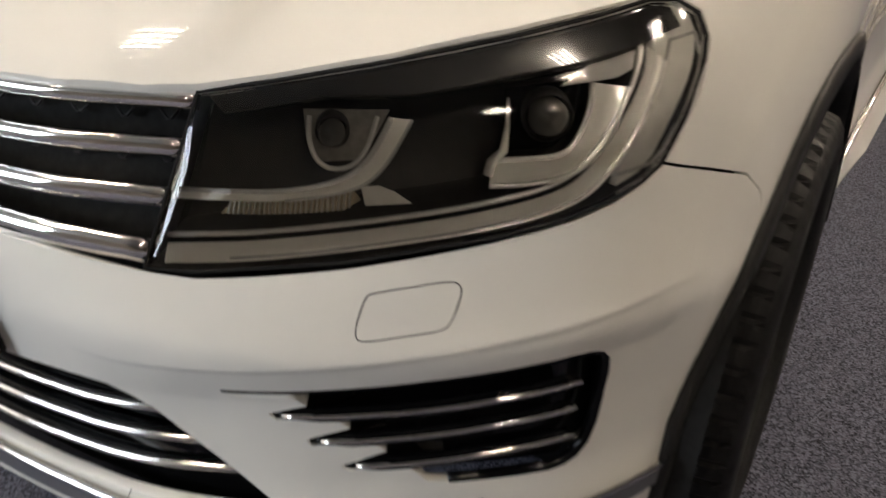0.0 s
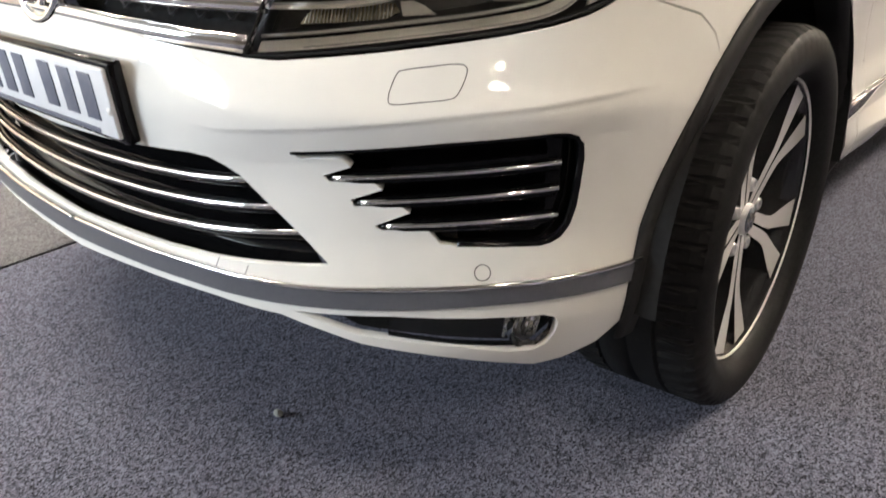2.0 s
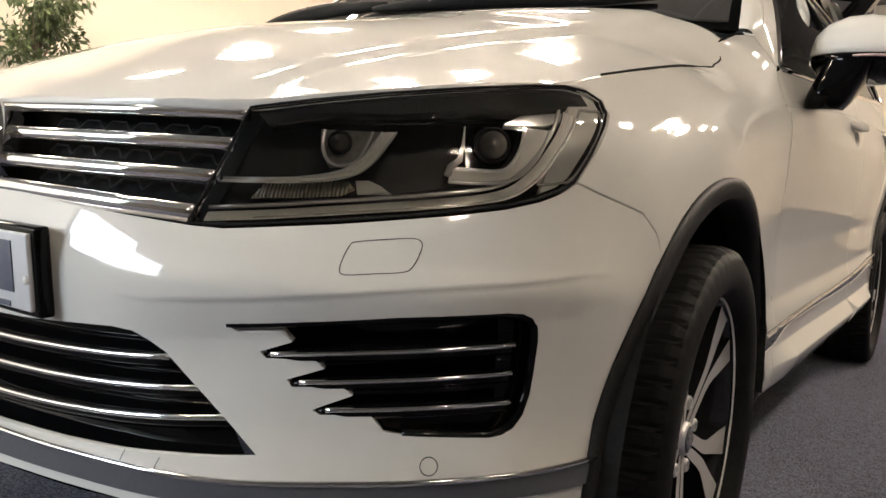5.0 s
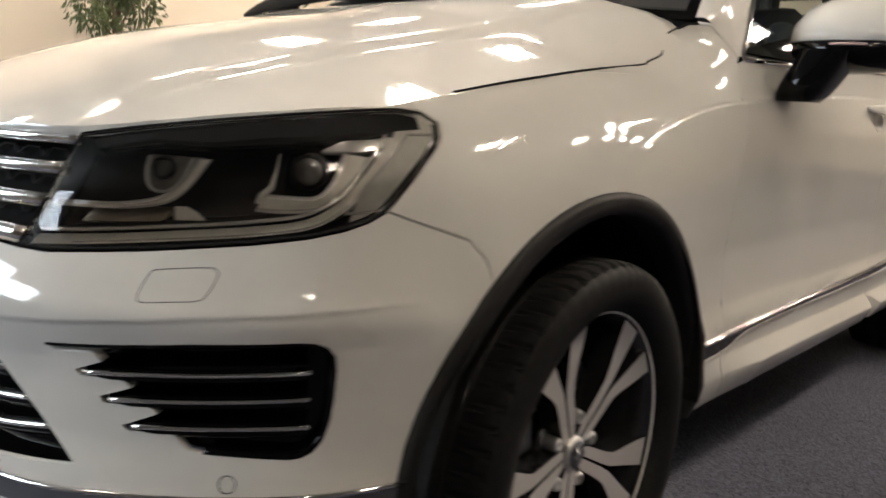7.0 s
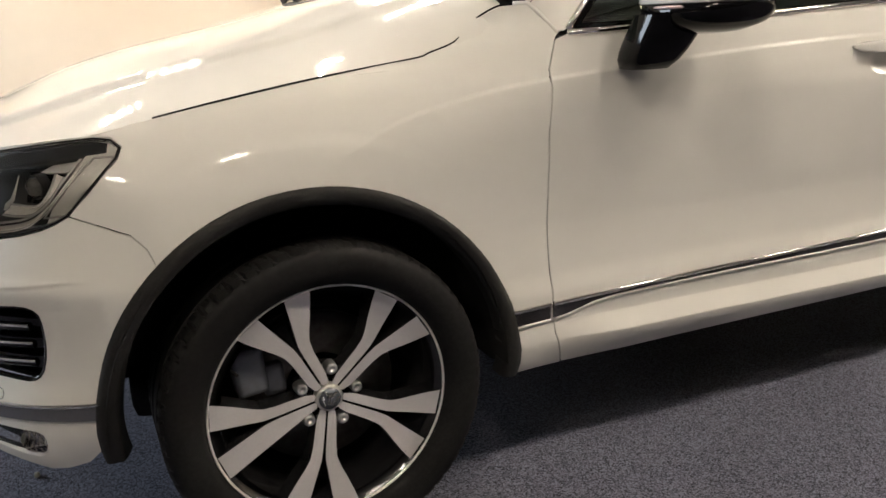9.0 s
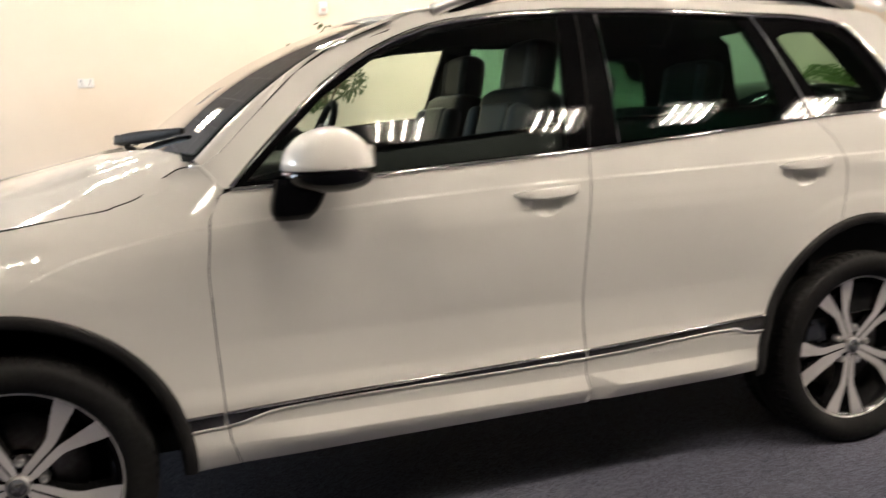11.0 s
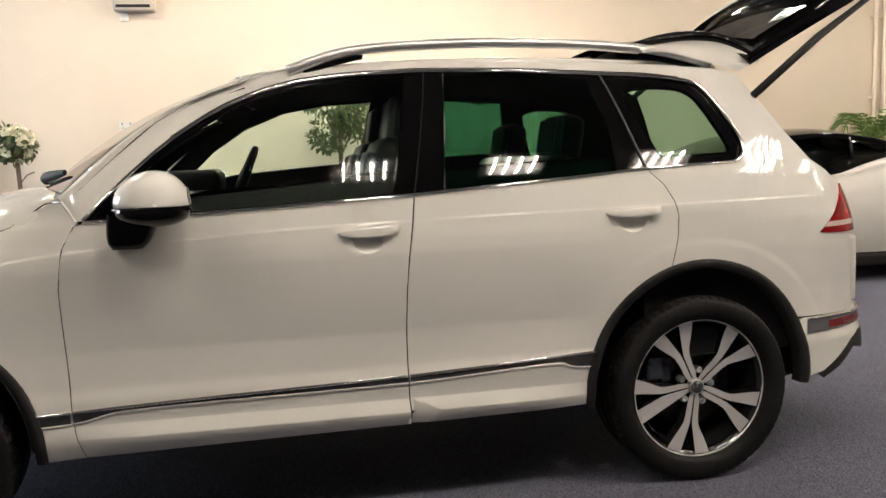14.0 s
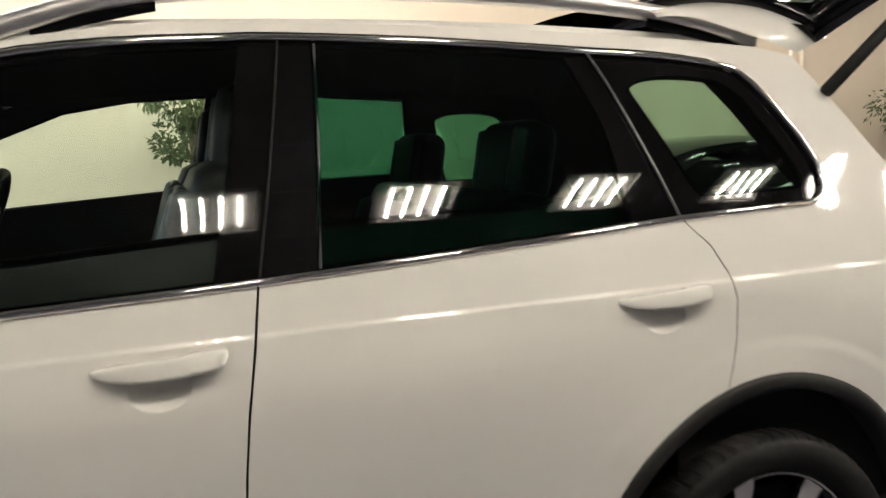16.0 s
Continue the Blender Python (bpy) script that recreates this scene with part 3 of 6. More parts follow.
for y, row in ((-3.50, (-2.75,)), (-2.80, (-.72, 3.06, 4.32, 5.58, 6.84, 8.10, 9.36)), (1.55, (-1.98, -.72, .80, 2.06, 3.32, 4.58, 6.84, 9.36)), (3.80, (-1.0, 1.30, 2.56, 3.82, 8.10))):
    for x in row:
        copy_thing(first, Matrix.Translation((x, y, H)))

# wall fittings
sock = thing("wall_socket", "white double socket on the cream wall", "socket", Matrix.Translation((-.33, Y1, 1.784)))
part("plate", box(.146, .012, .086, .004, (0, -.007, 0)), WHITE_PLASTIC, sock)
for dx in (-.035, .035):
    for ddx, dz, w, h in ((0, -.004, .008, .014), (-.011, -.022, .010, .006), (.011, -.022, .010, .006)):
        part("pin_hole", box(w * .7, .003, h, .0005, (dx + ddx, -.0135, dz)), CAVITY, sock)
    part("switch", box(.012, .006, .020, .002, (dx + .008 * (1 if dx > 0 else -1), -.0145, .024)), PRINT, sock)
cab = thing("wall_heater", "beige metal box high on the wall", "wall box", Matrix.Translation((-.145, Y1, 3.085)))
part("case", box(.40, .16, .22, .012, (0, -.08, 0)), shader("beige_metal", (.50, .46, .40), .5, grain=(40, (.45, .41, .36), .5)), cab)
part("vent", box(.34, .01, .03, .003, (0, -.163, -.07)), PLASTIC, cab)
sw = thing("fused_switch", "small white switch below the wall box", "switch", Matrix.Translation((-.265, Y1, 2.925)))
part("plate", box(.086, .03, .086, .004, (0, -.015, 0)), WHITE_PLASTIC, sw)
part("rocker", box(.03, .012, .04, .003, (0, -.033, 0)), WHITE_PLASTIC, sw)
det = thing("wall_sensor", "small white sensor on the wall", "sensor", Matrix.Translation((2.045, Y1, 2.469)))
part("case", box(.09, .06, .13, .02, (0, -.03, 0), 3), WHITE_PLASTIC, det)
part("eye", box(.05, .02, .03, .008, (0, -.065, -.02), 2), PALE_LENS, det)
pipe = thing("wall_pipe", "pair of cream painted pipes running up the wall", "pipe", Matrix.Translation((8.84, Y1, 0)))
for dx, r in ((-.07, .028), (.07, .045)):
    part("run", tube([(dx, -.06, 0), (dx, -.06, H)], r, 14), WALL, pipe)
for z in (.6, 1.9, 2.9):
    part("clip", box(.26, .05, .03, .006, (0, -.03, z)), WALL, pipe)

# ---- the white sport-utility car ----
def nose(u, z, out=0.0):
    """The body side carried across the nose: u below 0 is the far half."""
    x, y, z = skin(abs(u), z, out)
    return x, math.copysign(y, -u if u else -1), z


def shrink(poly, d=.0024):
    """The outline drawn in by d, for the shut lines between panels."""
    n = len(poly)
    area = sum(a[0] * b[1] - b[0] * a[1] for a, b in zip(poly, poly[1:] + poly[:1]))
    s = 1 if area > 0 else -1
    out = []
    for i in range(n):
        a, b, c = poly[i - 1], poly[i], poly[(i + 1) % n]
        e, f = Vector((b[0] - a[0], b[1] - a[1])).normalized(), Vector((c[0] - b[0], c[1] - b[1])).normalized()
        m = Vector((-e.y - f.y, e.x + f.x))
        m = m.normalized() / max(.75, math.sqrt(max(.16, (1 + e.dot(f)) / 2))) if m.length > 1e-6 else Vector((0, 0))
        out.append((b[0] + s * m.x * d, b[1] + s * m.y * d))
    return out


def arch(centre, lo, hi, a, b, n=26, grow=0.0):
    """The edge of a wheel opening from the angle lo to hi, in body coordinates."""
    out = []
    for i in range(n + 1):
        w = radians(lo + (hi - lo) * i / n)
        r = a + b * math.sin(w) ** 2 + grow + (.022 * max(0.0, math.cos(w)) ** 3 if centre == FRONT else 0.0)
        out.append((centre + r * math.cos(w), .37 + r * math.sin(w)))
    return out


FRONT, REAR = 1.537, 4.441          # arc lengths of the two axles
car = thing("suv_car", "white sport-utility car with black arches, open tailgate, on carpet", "car")
SIDES = ((False, .018), (True, .035))

HEAD = [(.495, .769), (.521, .85), (.548, .925), (.646, .938), (.766, .953), (.905, .968), (1.03, .978), (1.118, .983), (1.160, .979), (1.178, .966), (1.170, .948), (1.149, .930),
        (1.102, .885), (1.060, .847), (1.032, .834), (.994, .823), (.941, .812), (.861, .801), (.707, .784), (.55, .770)]
INTAKE = [(.568, .643), (.794, .666), (.935, .674), (.957, .6725), (.972, .666), (.981, .654), (.984, .632), (.982, .594), (.977, .562), (.968, .536), (.955, .519), (.940, .511), (.923, .508), (.805, .511), (.781, .514), (.760, .538), (.696, .532),
          (.686, .539), (.738, .560), (.722, .572), (.657, .566), (.651, .576), (.700, .593), (.684, .606), (.621, .601), (.613, .610), (.657, .626), (.645, .638), (.583, .633)]
LOWER = [(0, .603), (.2, .608), (.316, .616), (.385, .621), (.422, .619), (.451, .608), (.474, .596), (.616, .475), (.560, .468), (.471, .459), (.403, .452), (.279, .444), (.15, .439), (0, .434)]
FOG = [(.552, .394), (.711, .403), (.93, .402), (.948, .396), (.953, .385), (.95, .367), (.939, .345), (.917, .336), (.88, .337), (.793, .352), (.657, .366)]
STRIP_TOP = ([0, .1, .273, .41, .537, .713, .875, .957, 1.09], [.424, .427, .430, .434, .436, .447, .455, .459, .466])
STRIP_LOW = ([0, .3, .534, .711, .875, .959, 1.09], [.390, .399, .406, .416, .427, .430, .434])


def both(half):
    """A half outline from the centre line carried round to a whole one."""
    return half + [(-u, z) for u, z in half[::-1] if u > 0]


# front bumper, its openings right through it
edge = [(0, .796), (.156, .793), (.266, .783), (.376, .775), (.50, .766), (.55, .765), (.707, .779), (.861, .796), (.941, .807), (.994, .818), (1.032, .830), (1.064, .845), (1.136, .822), (1.187, .805),
        (1.214, .777)] + arch(FRONT, 130, 181, .465, .022, 10) + [(1.058, .35), (1.03, .325), (.973, .306), (.925, .300), (.793, .328), (.657, .350), (.60, .366), (.53, .383), (.4, .386), (.2, .380), (0, .371)]
mirrored = lambda l: [(-u, z) for u, z in l]
bumper = part("front_bumper", sheet(shrink(both(edge), .0010), nose, .013, [both(LOWER), INTAKE, mirrored(INTAKE), FOG, mirrored(FOG)], .016, lines=bumper_lines()), PAINT, car, "white painted front bumper with slatted corner intakes")

# lower strip with its chrome line
strip = [(u, spline(*STRIP_TOP, u)) for u in np.linspace(0, 1.083, 24)] + [(u, spline(*STRIP_LOW, u)) for u in np.linspace(1.078, 0, 24)]
part("lower_strip", sheet(both(strip), nose, .02, thick=.008, out=.006), TRIM, bumper, "grey strip along the foot of the bumper")
for s in (1, -1):
    part("chrome_line", tube([nose(s * u, spline(*STRIP_TOP, u) + .003, .008) for u in np.linspace(0, 1.083, 50)], .0045, 8), CHROME, bumper, "thin chrome line")

# lower grille: dark cell behind three chrome bars
def lower_edge(z):
    return spline([.464, .477, .596, .619, .621], [.60, .613, .474, .42, .385], z)
part("lower_grille", sheet(both([(u * 1.02, z + (.01 if z > .55 else -.09)) for u, z in LOWER]), nose, .03, thick=0, out=-.045), BLACK, bumper, "gloss black lower grille")
for z0, z1 in ((.566, .585), (.524, .549), (.479, .515)):
    reach = lower_edge(z1) - .016
    line = [(u, z0 + (z1 - z0) * abs(u / reach) ** 2) for u in np.linspace(-reach, reach, 41)]
    bar = part("grille_bar", tube([nose(u, z - .005, -.020) for u, z in line], .009, 8, flat=1.3), BLACK, bumper, "black grille slat")
    part("chrome_edge", tube([nose(u, z + .002, -.008) for u, z in line], .0046, 8), CHROME, bar, "chrome edge of the slat")
# corner intakes
for s in (1, -1):
    part("intake_liner", sheet([(s * (u + .004), z) for u, z in ((.57, .648), (.94, .682), (.99, .66), (.985, .53), (.94, .50), (.78, .506), (.68, .53), (.60, .60))], nose, .025, thick=0, out=-.032), BLACK, bumper, "gloss black intake liner")
    for (u0, z0), (u1, z1) in (((.625, .6065), (.947, .630)), ((.664, .572), (.946, .591)), ((.700, .538), (.946, .552))):
        line = [(u0 + (u1 - u0) * t, z0 + (z1 - z0) * t) for t in np.linspace(0, 1, 20)]
        fin = part("intake_fin", tube([nose(s * (u - .010 * (1 - k / 19)), z - .003, -.006) for k, (u, z) in enumerate(line)], [.0035 + .0045 * min(1, k / 3) for k in range(20)], 8, flat=1.2), BLACK, bumper, "black intake fin")
        part("chrome_edge", tube([nose(s * (u + .004), z + .002, .0015) for u, z in line], .0034, 8), CHROME, fin, "chrome edge of the fin")
    rim_line = [(u, z) for u, z in INTAKE[0:14]]
    part("intake_rim", tube([nose(s * u, z, -.006) for u, z in dense(rim_line, .012, False)], .0068, 8), BLACK, bumper, "gloss black rim of the intake")
    # fog lamp in its slot
    part("fog_liner", sheet([(s * u, z) for u, z in ((.53, .405), (.96, .412), (.968, .36), (.93, .322), (.64, .352))], nose, .03, thick=0, out=-.05), CAVITY, bumper)
    fog = part("fog_lamp", sheet([(s * u, z) for u, z in ((.70, .398), (.93, .398), (.947, .386), (.943, .362), (.925, .342), (.80, .352), (.70, .366))], nose, .02, thick=.01, out=-.006), LENS, bumper, "clear fog lamp cover")
    bowl = lathe([(.0, .012), (.02, .010), (.03, .0), (.034, -.012)], 24, "y")
    part("reflector", bowl, CHROME, fog, "chrome fog reflector", Matrix.Translation(nose(s * .90, .372, -.03)))
    for k in range(4):
        part("lens_rib", tube([nose(s * (.875 + .016 * k), .356, -.02), nose(s * (.88 + .016 * k), .39, -.02)], .004, 6), CHROME, fog)
    # headlamp washer flap and parking sensor: fine outlines on the bumper
    flap = catmull([(s * u, z) for u, z in ((.735, .758), (.770, .762), (.810, .765), (.821, .759), (.817, .745), (.808, .730), (.797, .724), (.762, .721), (.724, .718), (.716, .724), (.720, .740), (.727, .754))], 3, True)
    part("washer_flap", tube([nose(u, z, -.0002) for u, z in flap], .0007, 6, True), CAVITY, bumper, "fine seam of the headlamp washer flap")
    ring = [(s * .841 + .0115 * math.cos(a), .473 + .0115 * math.sin(a)) for a in np.linspace(0, 2 * math.pi, 25)[:-1]]
    part("parking_sensor", tube([nose(u, z, -.0002) for u, z in ring], .0008, 6, True), CAVITY, bumper, "round parking sensor")

for s in (1, -1):
    for u in (.405, .465):
        part("bumper_seam", tube([nose(s * (u + .01 * t), .434 + .020 * t, -.0002) for t in (0, .5, 1)], .0007, 6), CAVITY, bumper, "fine seam in the bumper foot")

# radiator grille with chrome bars and the round emblem
grille = part("grille", sheet(both([(0, .945), (.54, .935), (.53, .87), (.50, .76), (.3, .77), (0, .785)]), nose, .03, thick=0, out=-.055), CAVITY, car, "black radiator grille with chrome bars")
for zc, zs, h in ((.917, .915, .0050), (.877, .873, .0060), (.836, .828, .0065), (.798, .779, .0080)):
    reach = spline([.77, .93], [.498, .553], zs) - .004
    line = [(u, zc + (zs - zc) * abs(u / reach) ** 1.6) for u in np.linspace(-reach, reach, 45)]
    part("grille_bar", tube([nose(u, z, -.008) for u, z in line], h * 1.3, 10, flat=1.35), CHROME, grille, "polished chrome bar")
for zc in (.897, .857, .815):
    for s in (1, -1):
        pts = []
        for k in range(7):
            u = .14 + .058 * k
            pts += [(u, zc - .006), (u + .012, zc + .006), (u + .040, zc + .006), (u + .052, zc - .006)]
        part("grille_mesh", tube([nose(s * u, z - abs(u) * .012, -.046) for u, z in pts if u < .52], .0017, 6), PLASTIC, grille, "black honeycomb mesh")
emblem = part("emblem", lathe([(.0, .0), (.062, .0), (.066, .004), (.076, .008), (.082, .004), (.083, -.012), (.075, -.05)], 48, "y"), CHROME, grille, "round chrome emblem", pose(-.836, 0, .853, 10, 0, 90))
part("emblem_field", lathe([(.0, -.001), (.064, -.001), (.064, -.004)], 40, "y"), BLACK, emblem, "dark field of the emblem")
for a, b in (((-.036, .050), (-.018, .006)), ((.018, .006), (.036, .050)), ((-.058, .020), (-.028, -.050)), ((.028, -.050), (.058, .020)), ((-.009, .040), (-.009, -.040)), ((.009, -.040), (.009, .040))):
    part("emblem_bar", tube([(a[0], .006, a[1]), (b[0], .006, b[1])], .0055, 6), CHROME, emblem)

# number plate with its surround
plate = part("number_plate", box(.008, .505, .111, .003), PLATE, car, "white number plate in a black surround", pose(-.878, 0, .682, 0, -4, 0))
part("plate_surround", box(.022, .528, .130, .005), BLACK, plate, "black plate surround", Matrix.Translation((.014, 0, 0)))
part("plate_foot", box(.002, .40, .008, .0005), PRINT, plate, "row of small print", Matrix.Translation((-.0045, 0, -.049)))
for y in (.222, .160, .098, .036, -.058, -.125, -.192):
    part("plate_mark", box(.002, .040, .074, .0005), PRINT, plate, "dark upright bar", Matrix.Translation((-.0045, y, .006)))
part("plate_screw", lathe([(.0, -.003), (.006, -.002), (.007, 0)], 12, "x"), WHITE_PLASTIC, plate, "", Matrix.Translation((-.004, -.245, -.01)))

# bonnet
half = [(-.804, 0), (-.800, -.1), (-.783, -.257), (-.760, -.361), (-.730, -.448), (-.706, -.495), (-.665, -.555), (-.599, -.640), (-.515, -.722), (-.46, -.762), (-.402, -.796), (-.284, -.813), (-.13, -.824), (.043, -.836), (.2, -.838),
        (.293, -.838), (.36, -.837), (.42, -.827), (.475, -.812), (.525, -.790), (.551, -.755), (.545, -.705), (.496, -.648), (.43, -.578), (.37, -.515), (.30, -.43), (.26, -.28), (.24, 0)]
whole = half + [(x, -y) for x, y in half[::-1] if y < 0]
lid = part("bonnet", sheet(whole, bonnet, .022, thick=.018), PAINT, car, "white painted bonnet with two creases")
part("cowl", sheet([(.20, 0), (.24, -.25), (.32, -.42), (.45, -.76), (.58, -.77), (.58, .77), (.45, .76), (.32, .42), (.24, .25)], lambda x, y, o=0: (x, y, 1.160 + .058 * (1 - (y / .78) ** 2) + .03 * (x - .25) + o), .05, thick=.02), PLASTIC, car, "black plastic cowl below the windscreen")
for k, (rest, arm, pivot) in enumerate(((((.285, .12, 1.276), (.315, -.06, 1.286), (.385, -.26, 1.294), (.470, -.46, 1.302), (.545, -.60, 1.312)), ((.345, .30, 1.236), (.325, .10, 1.268), (.350, -.16, 1.278)), (.345, .30, 1.228)),
                                        (((.345, .66, 1.252), (.300, .46, 1.272), (.285, .26, 1.284), (.300, .08, 1.288)), ((.43, .66, 1.226), (.36, .52, 1.262), (.31, .34, 1.272)), (.43, .66, 1.222)))):
    wiper = part("wiper", tube(catmull(arm, 6), .012, 8, flat=1.3), PLASTIC, car, "black wiper")
    part("wiper_blade", tube(catmull(rest, 6), [.004 + .011 * math.sin(math.pi * (i + 1) / (6 * len(rest) - 3)) for i in range(6 * len(rest) - 5)], 8, flat=1.5, up=(0, 0, 1)), RUBBER, wiper)
    part("wiper_pivot", lathe([(.0, .03), (.020, .026), (.026, 0)], 14, "z"), PLASTIC, wiper, "", Matrix.Translation(pivot))

# windscreen and its black border
part("windscreen", sheet([(-.97, .03), (.97, .03), (.975, .5), (.97, .985), (-.97, .985), (-.975, .5)], screen, .06, thick=.006), SCREEN, car, "tinted windscreen")
part("screen_border", sheet([(-1, 0), (1, 0), (1, 1), (-1, 1)], screen, .06, [[(-.93, .16), (-.93, .93), (.93, .93), (.93, .16)]], 0, out=-.004), BLACK, car, "black edge of the windscreen")

# roof, rails
roof_half = [(1.135, 0), (1.15, -.3), (1.19, -.55), (1.23, -.60), (1.6, -.605), (2.2, -.607), (2.8, -.605), (3.16, -.60), (3.19, -.3), (3.2, 0)]
part("roof", sheet(roof_half + [(x, -y) for x, y in roof_half[::-1] if y < 0], roof, .05, thick=.02), PAINT, car, "white roof")
part("headlining", sheet(roof_half + [(x, -y) for x, y in roof_half[::-1] if y < 0], roof, .09, thick=.02, flip=True, out=-.05), LINING, car, "dark headlining")
for s in (-1, 1):
    line = [(1.37, .632, 1.664), (1.45, .628, 1.692), (1.55, .622, 1.723), (1.70, .615, 1.746), (1.95, .612, 1.760), (2.25, .612, 1.763), (2.55, .612, 1.754), (2.80, .615, 1.734), (2.95, .62, 1.711), (3.06, .625, 1.682), (3.12, .628, 1.660)]
    rail = part("roof_rail", tube([(x, s * y, z) for x, y, z in catmull(line, 4)], .0165, 12, flat=1.25), SATIN, car, "satin silver roof rail")
    for x0, x1 in ((1.43, 1.66), (2.80, 3.08)):
        foot = [(x, spline([p[0] for p in line], [p[2] for p in line], x)) for x in np.linspace(x0, x1, 8)]
        top, low = [(x, s * .618, z - .010) for x, z in foot], [(x, s * .618, z - 0.012 - .030 * (1 - abs(2 * i / 7 - 1) * .2)) for i, (x, z) in enumerate(foot)]
        part("rail_foot", ruled(top, low, 2, .012, (0, s, 0)), BLACK, rail, "black foot of the rail")

# near and far sides: wings, doors, windows, pillars
WING = [(1.118, .987), (1.160, .984), (1.184, .968), (1.175, .946), (1.154, .928), (1.107, .883), (1.065, .846), (1.136, .823), (1.187, .806), (1.214, .778)] + arch(FRONT, 130, -4, .465, .022) + \
       [(2.024, .322), (2.070, .325), (2.153, .330), (2.128, .42), (2.122, .507), (2.115, .72), (2.113, .92), (2.130, 1.06), (2.163, 1.128), (2.176, 1.142), (2.12, 1.208), (2.065, 1.205), (2.02, 1.182), (1.975, 1.150), (1.940, 1.127), (1.88, 1.108),
        (1.830, 1.096), (1.58, 1.067), (1.407, 1.040), (1.253, 1.013)]
FRONT_DOOR = [(2.153, .330), (2.128, .42), (2.122, .507), (2.115, .72), (2.113, .92), (2.130, 1.06), (2.163, 1.128), (2.195, 1.138), (2.57, 1.150), (2.95, 1.167), (3.333, 1.184), (3.318, 1.08), (3.299, .962), (3.287, .84), (3.280, .70),
              (3.278, .56), (3.279, .44), (3.282, .350), (2.9, .344), (2.5, .337)]
REAR_DOOR = [(3.282, .350), (3.279, .44), (3.278, .56), (3.280, .70), (3.287, .84), (3.299, .962), (3.318, 1.08), (3.333, 1.184), (3.684, 1.205), (4.0, 1.225), (4.251, 1.243), (4.309, 1.182), (4.340, 1.12), (4.350, 1.06), (4.345, .98), (4.312, .868)] + \
            arch(REAR, 104, 180, .478, .035, 14) + [(3.960, .357), (3.7, .356)]
WIN_TOP = [(2.195, 1.145), (2.31, 1.261), (2.482, 1.413), (2.661, 1.527), (2.871, 1.606), (3.09, 1.640), (3.312, 1.652), (3.43, 1.656), (3.772, 1.650), (4.153, 1.630), (4.35, 1.620), (4.494, 1.600), (4.567, 1.574), (4.629, 1.479), (4.676, 1.375), (4.686, 1.325),
           (4.679, 1.292), (4.655, 1.270), (4.622, 1.258)]
WIN_LOW = [(4.251, 1.243), (4.0, 1.225), (3.684, 1.205), (3.333, 1.184), (2.95, 1.167), (2.57, 1.150), (2.195, 1.138)]
GLASS_F = [(2.245, 1.160), (2.335, 1.250), (2.495, 1.396), (2.668, 1.508), (2.875, 1.587), (3.09, 1.622), (3.345, 1.636), (3.30, 1.40), (3.255, 1.19), (2.95, 1.176), (2.57, 1.160)]
GLASS_R = [(3.446, 1.203), (3.475, 1.42), (3.502, 1.638), (3.772, 1.632), (4.085, 1.615), (4.125, 1.45), (4.125, 1.242), (3.75, 1.218)]
GLASS_Q = catmull([(4.236, 1.524), (4.244, 1.545), (4.285, 1.561), (4.36, 1.566), (4.45, 1.560), (4.502, 1.544), (4.545, 1.500), (4.595, 1.39), (4.622, 1.322), (4.616, 1.302), (4.58, 1.296), (4.36, 1.292), (4.326, 1.297), (4.312, 1.318), (4.274, 1.42)], 4, True)
CANT = [(2.165, 1.143), (2.12, 1.208), (2.18, 1.250), (2.27, 1.335), (2.43, 1.478), (2.62, 1.592), (2.85, 1.662), (3.09, 1.688), (3.43, 1.697), (3.772, 1.695), (4.153, 1.682), (4.45, 1.668), (4.66, 1.648), (4.764, 1.626), (4.816, 1.535),
        (4.9, 1.388), (4.997, 1.256), (5.12, 1.185), (5.195, 1.155)]
QUARTER = CANT + [(5.08, 1.06), (4.965, .965), (5.15, .955), (5.22, .90), (5.22, .626), (5.147, .622), (4.915, .625)] + arch(REAR, 32, 104, .478, .035, 16) + \
          [(4.312, .868), (4.345, .98), (4.350, 1.06), (4.340, 1.12), (4.309, 1.182), (4.251, 1.243)] + WIN_TOP[:1:-1] + [(2.31, 1.261), (2.195, 1.145)]
for s in (1, -1):
    part("shut_line", tube([(x, y * s + .001 * s, z + .0012) for x, y, z in (skin(u, z) for u, z in catmull(WING[-1:-11:-1], 5))], .0023, 6), CAVITY, lid, "dark shut line of the bonnet")
TRIM_TOP = ([2.03, 2.418, 3.279, 4.0], [.500, .513, .536, .566])
TRIM_LOW = ([2.03, 2.14, 2.27, 2.418, 3.279, 3.86, 3.91, 4.0], [.456, .462, .490, .496, .508, .532, .514, .510])
HANDLES = ((3.160, 1.060), (4.165, 1.083))


def scoop(cu, cz):
    def face(u, z, out=0.0):
        r = min(1, ((u - cu) / .054) ** 2 + ((z - cz) / .038) ** 2)
        return skin(u, z, out - .011 * (1 - r))
    return face


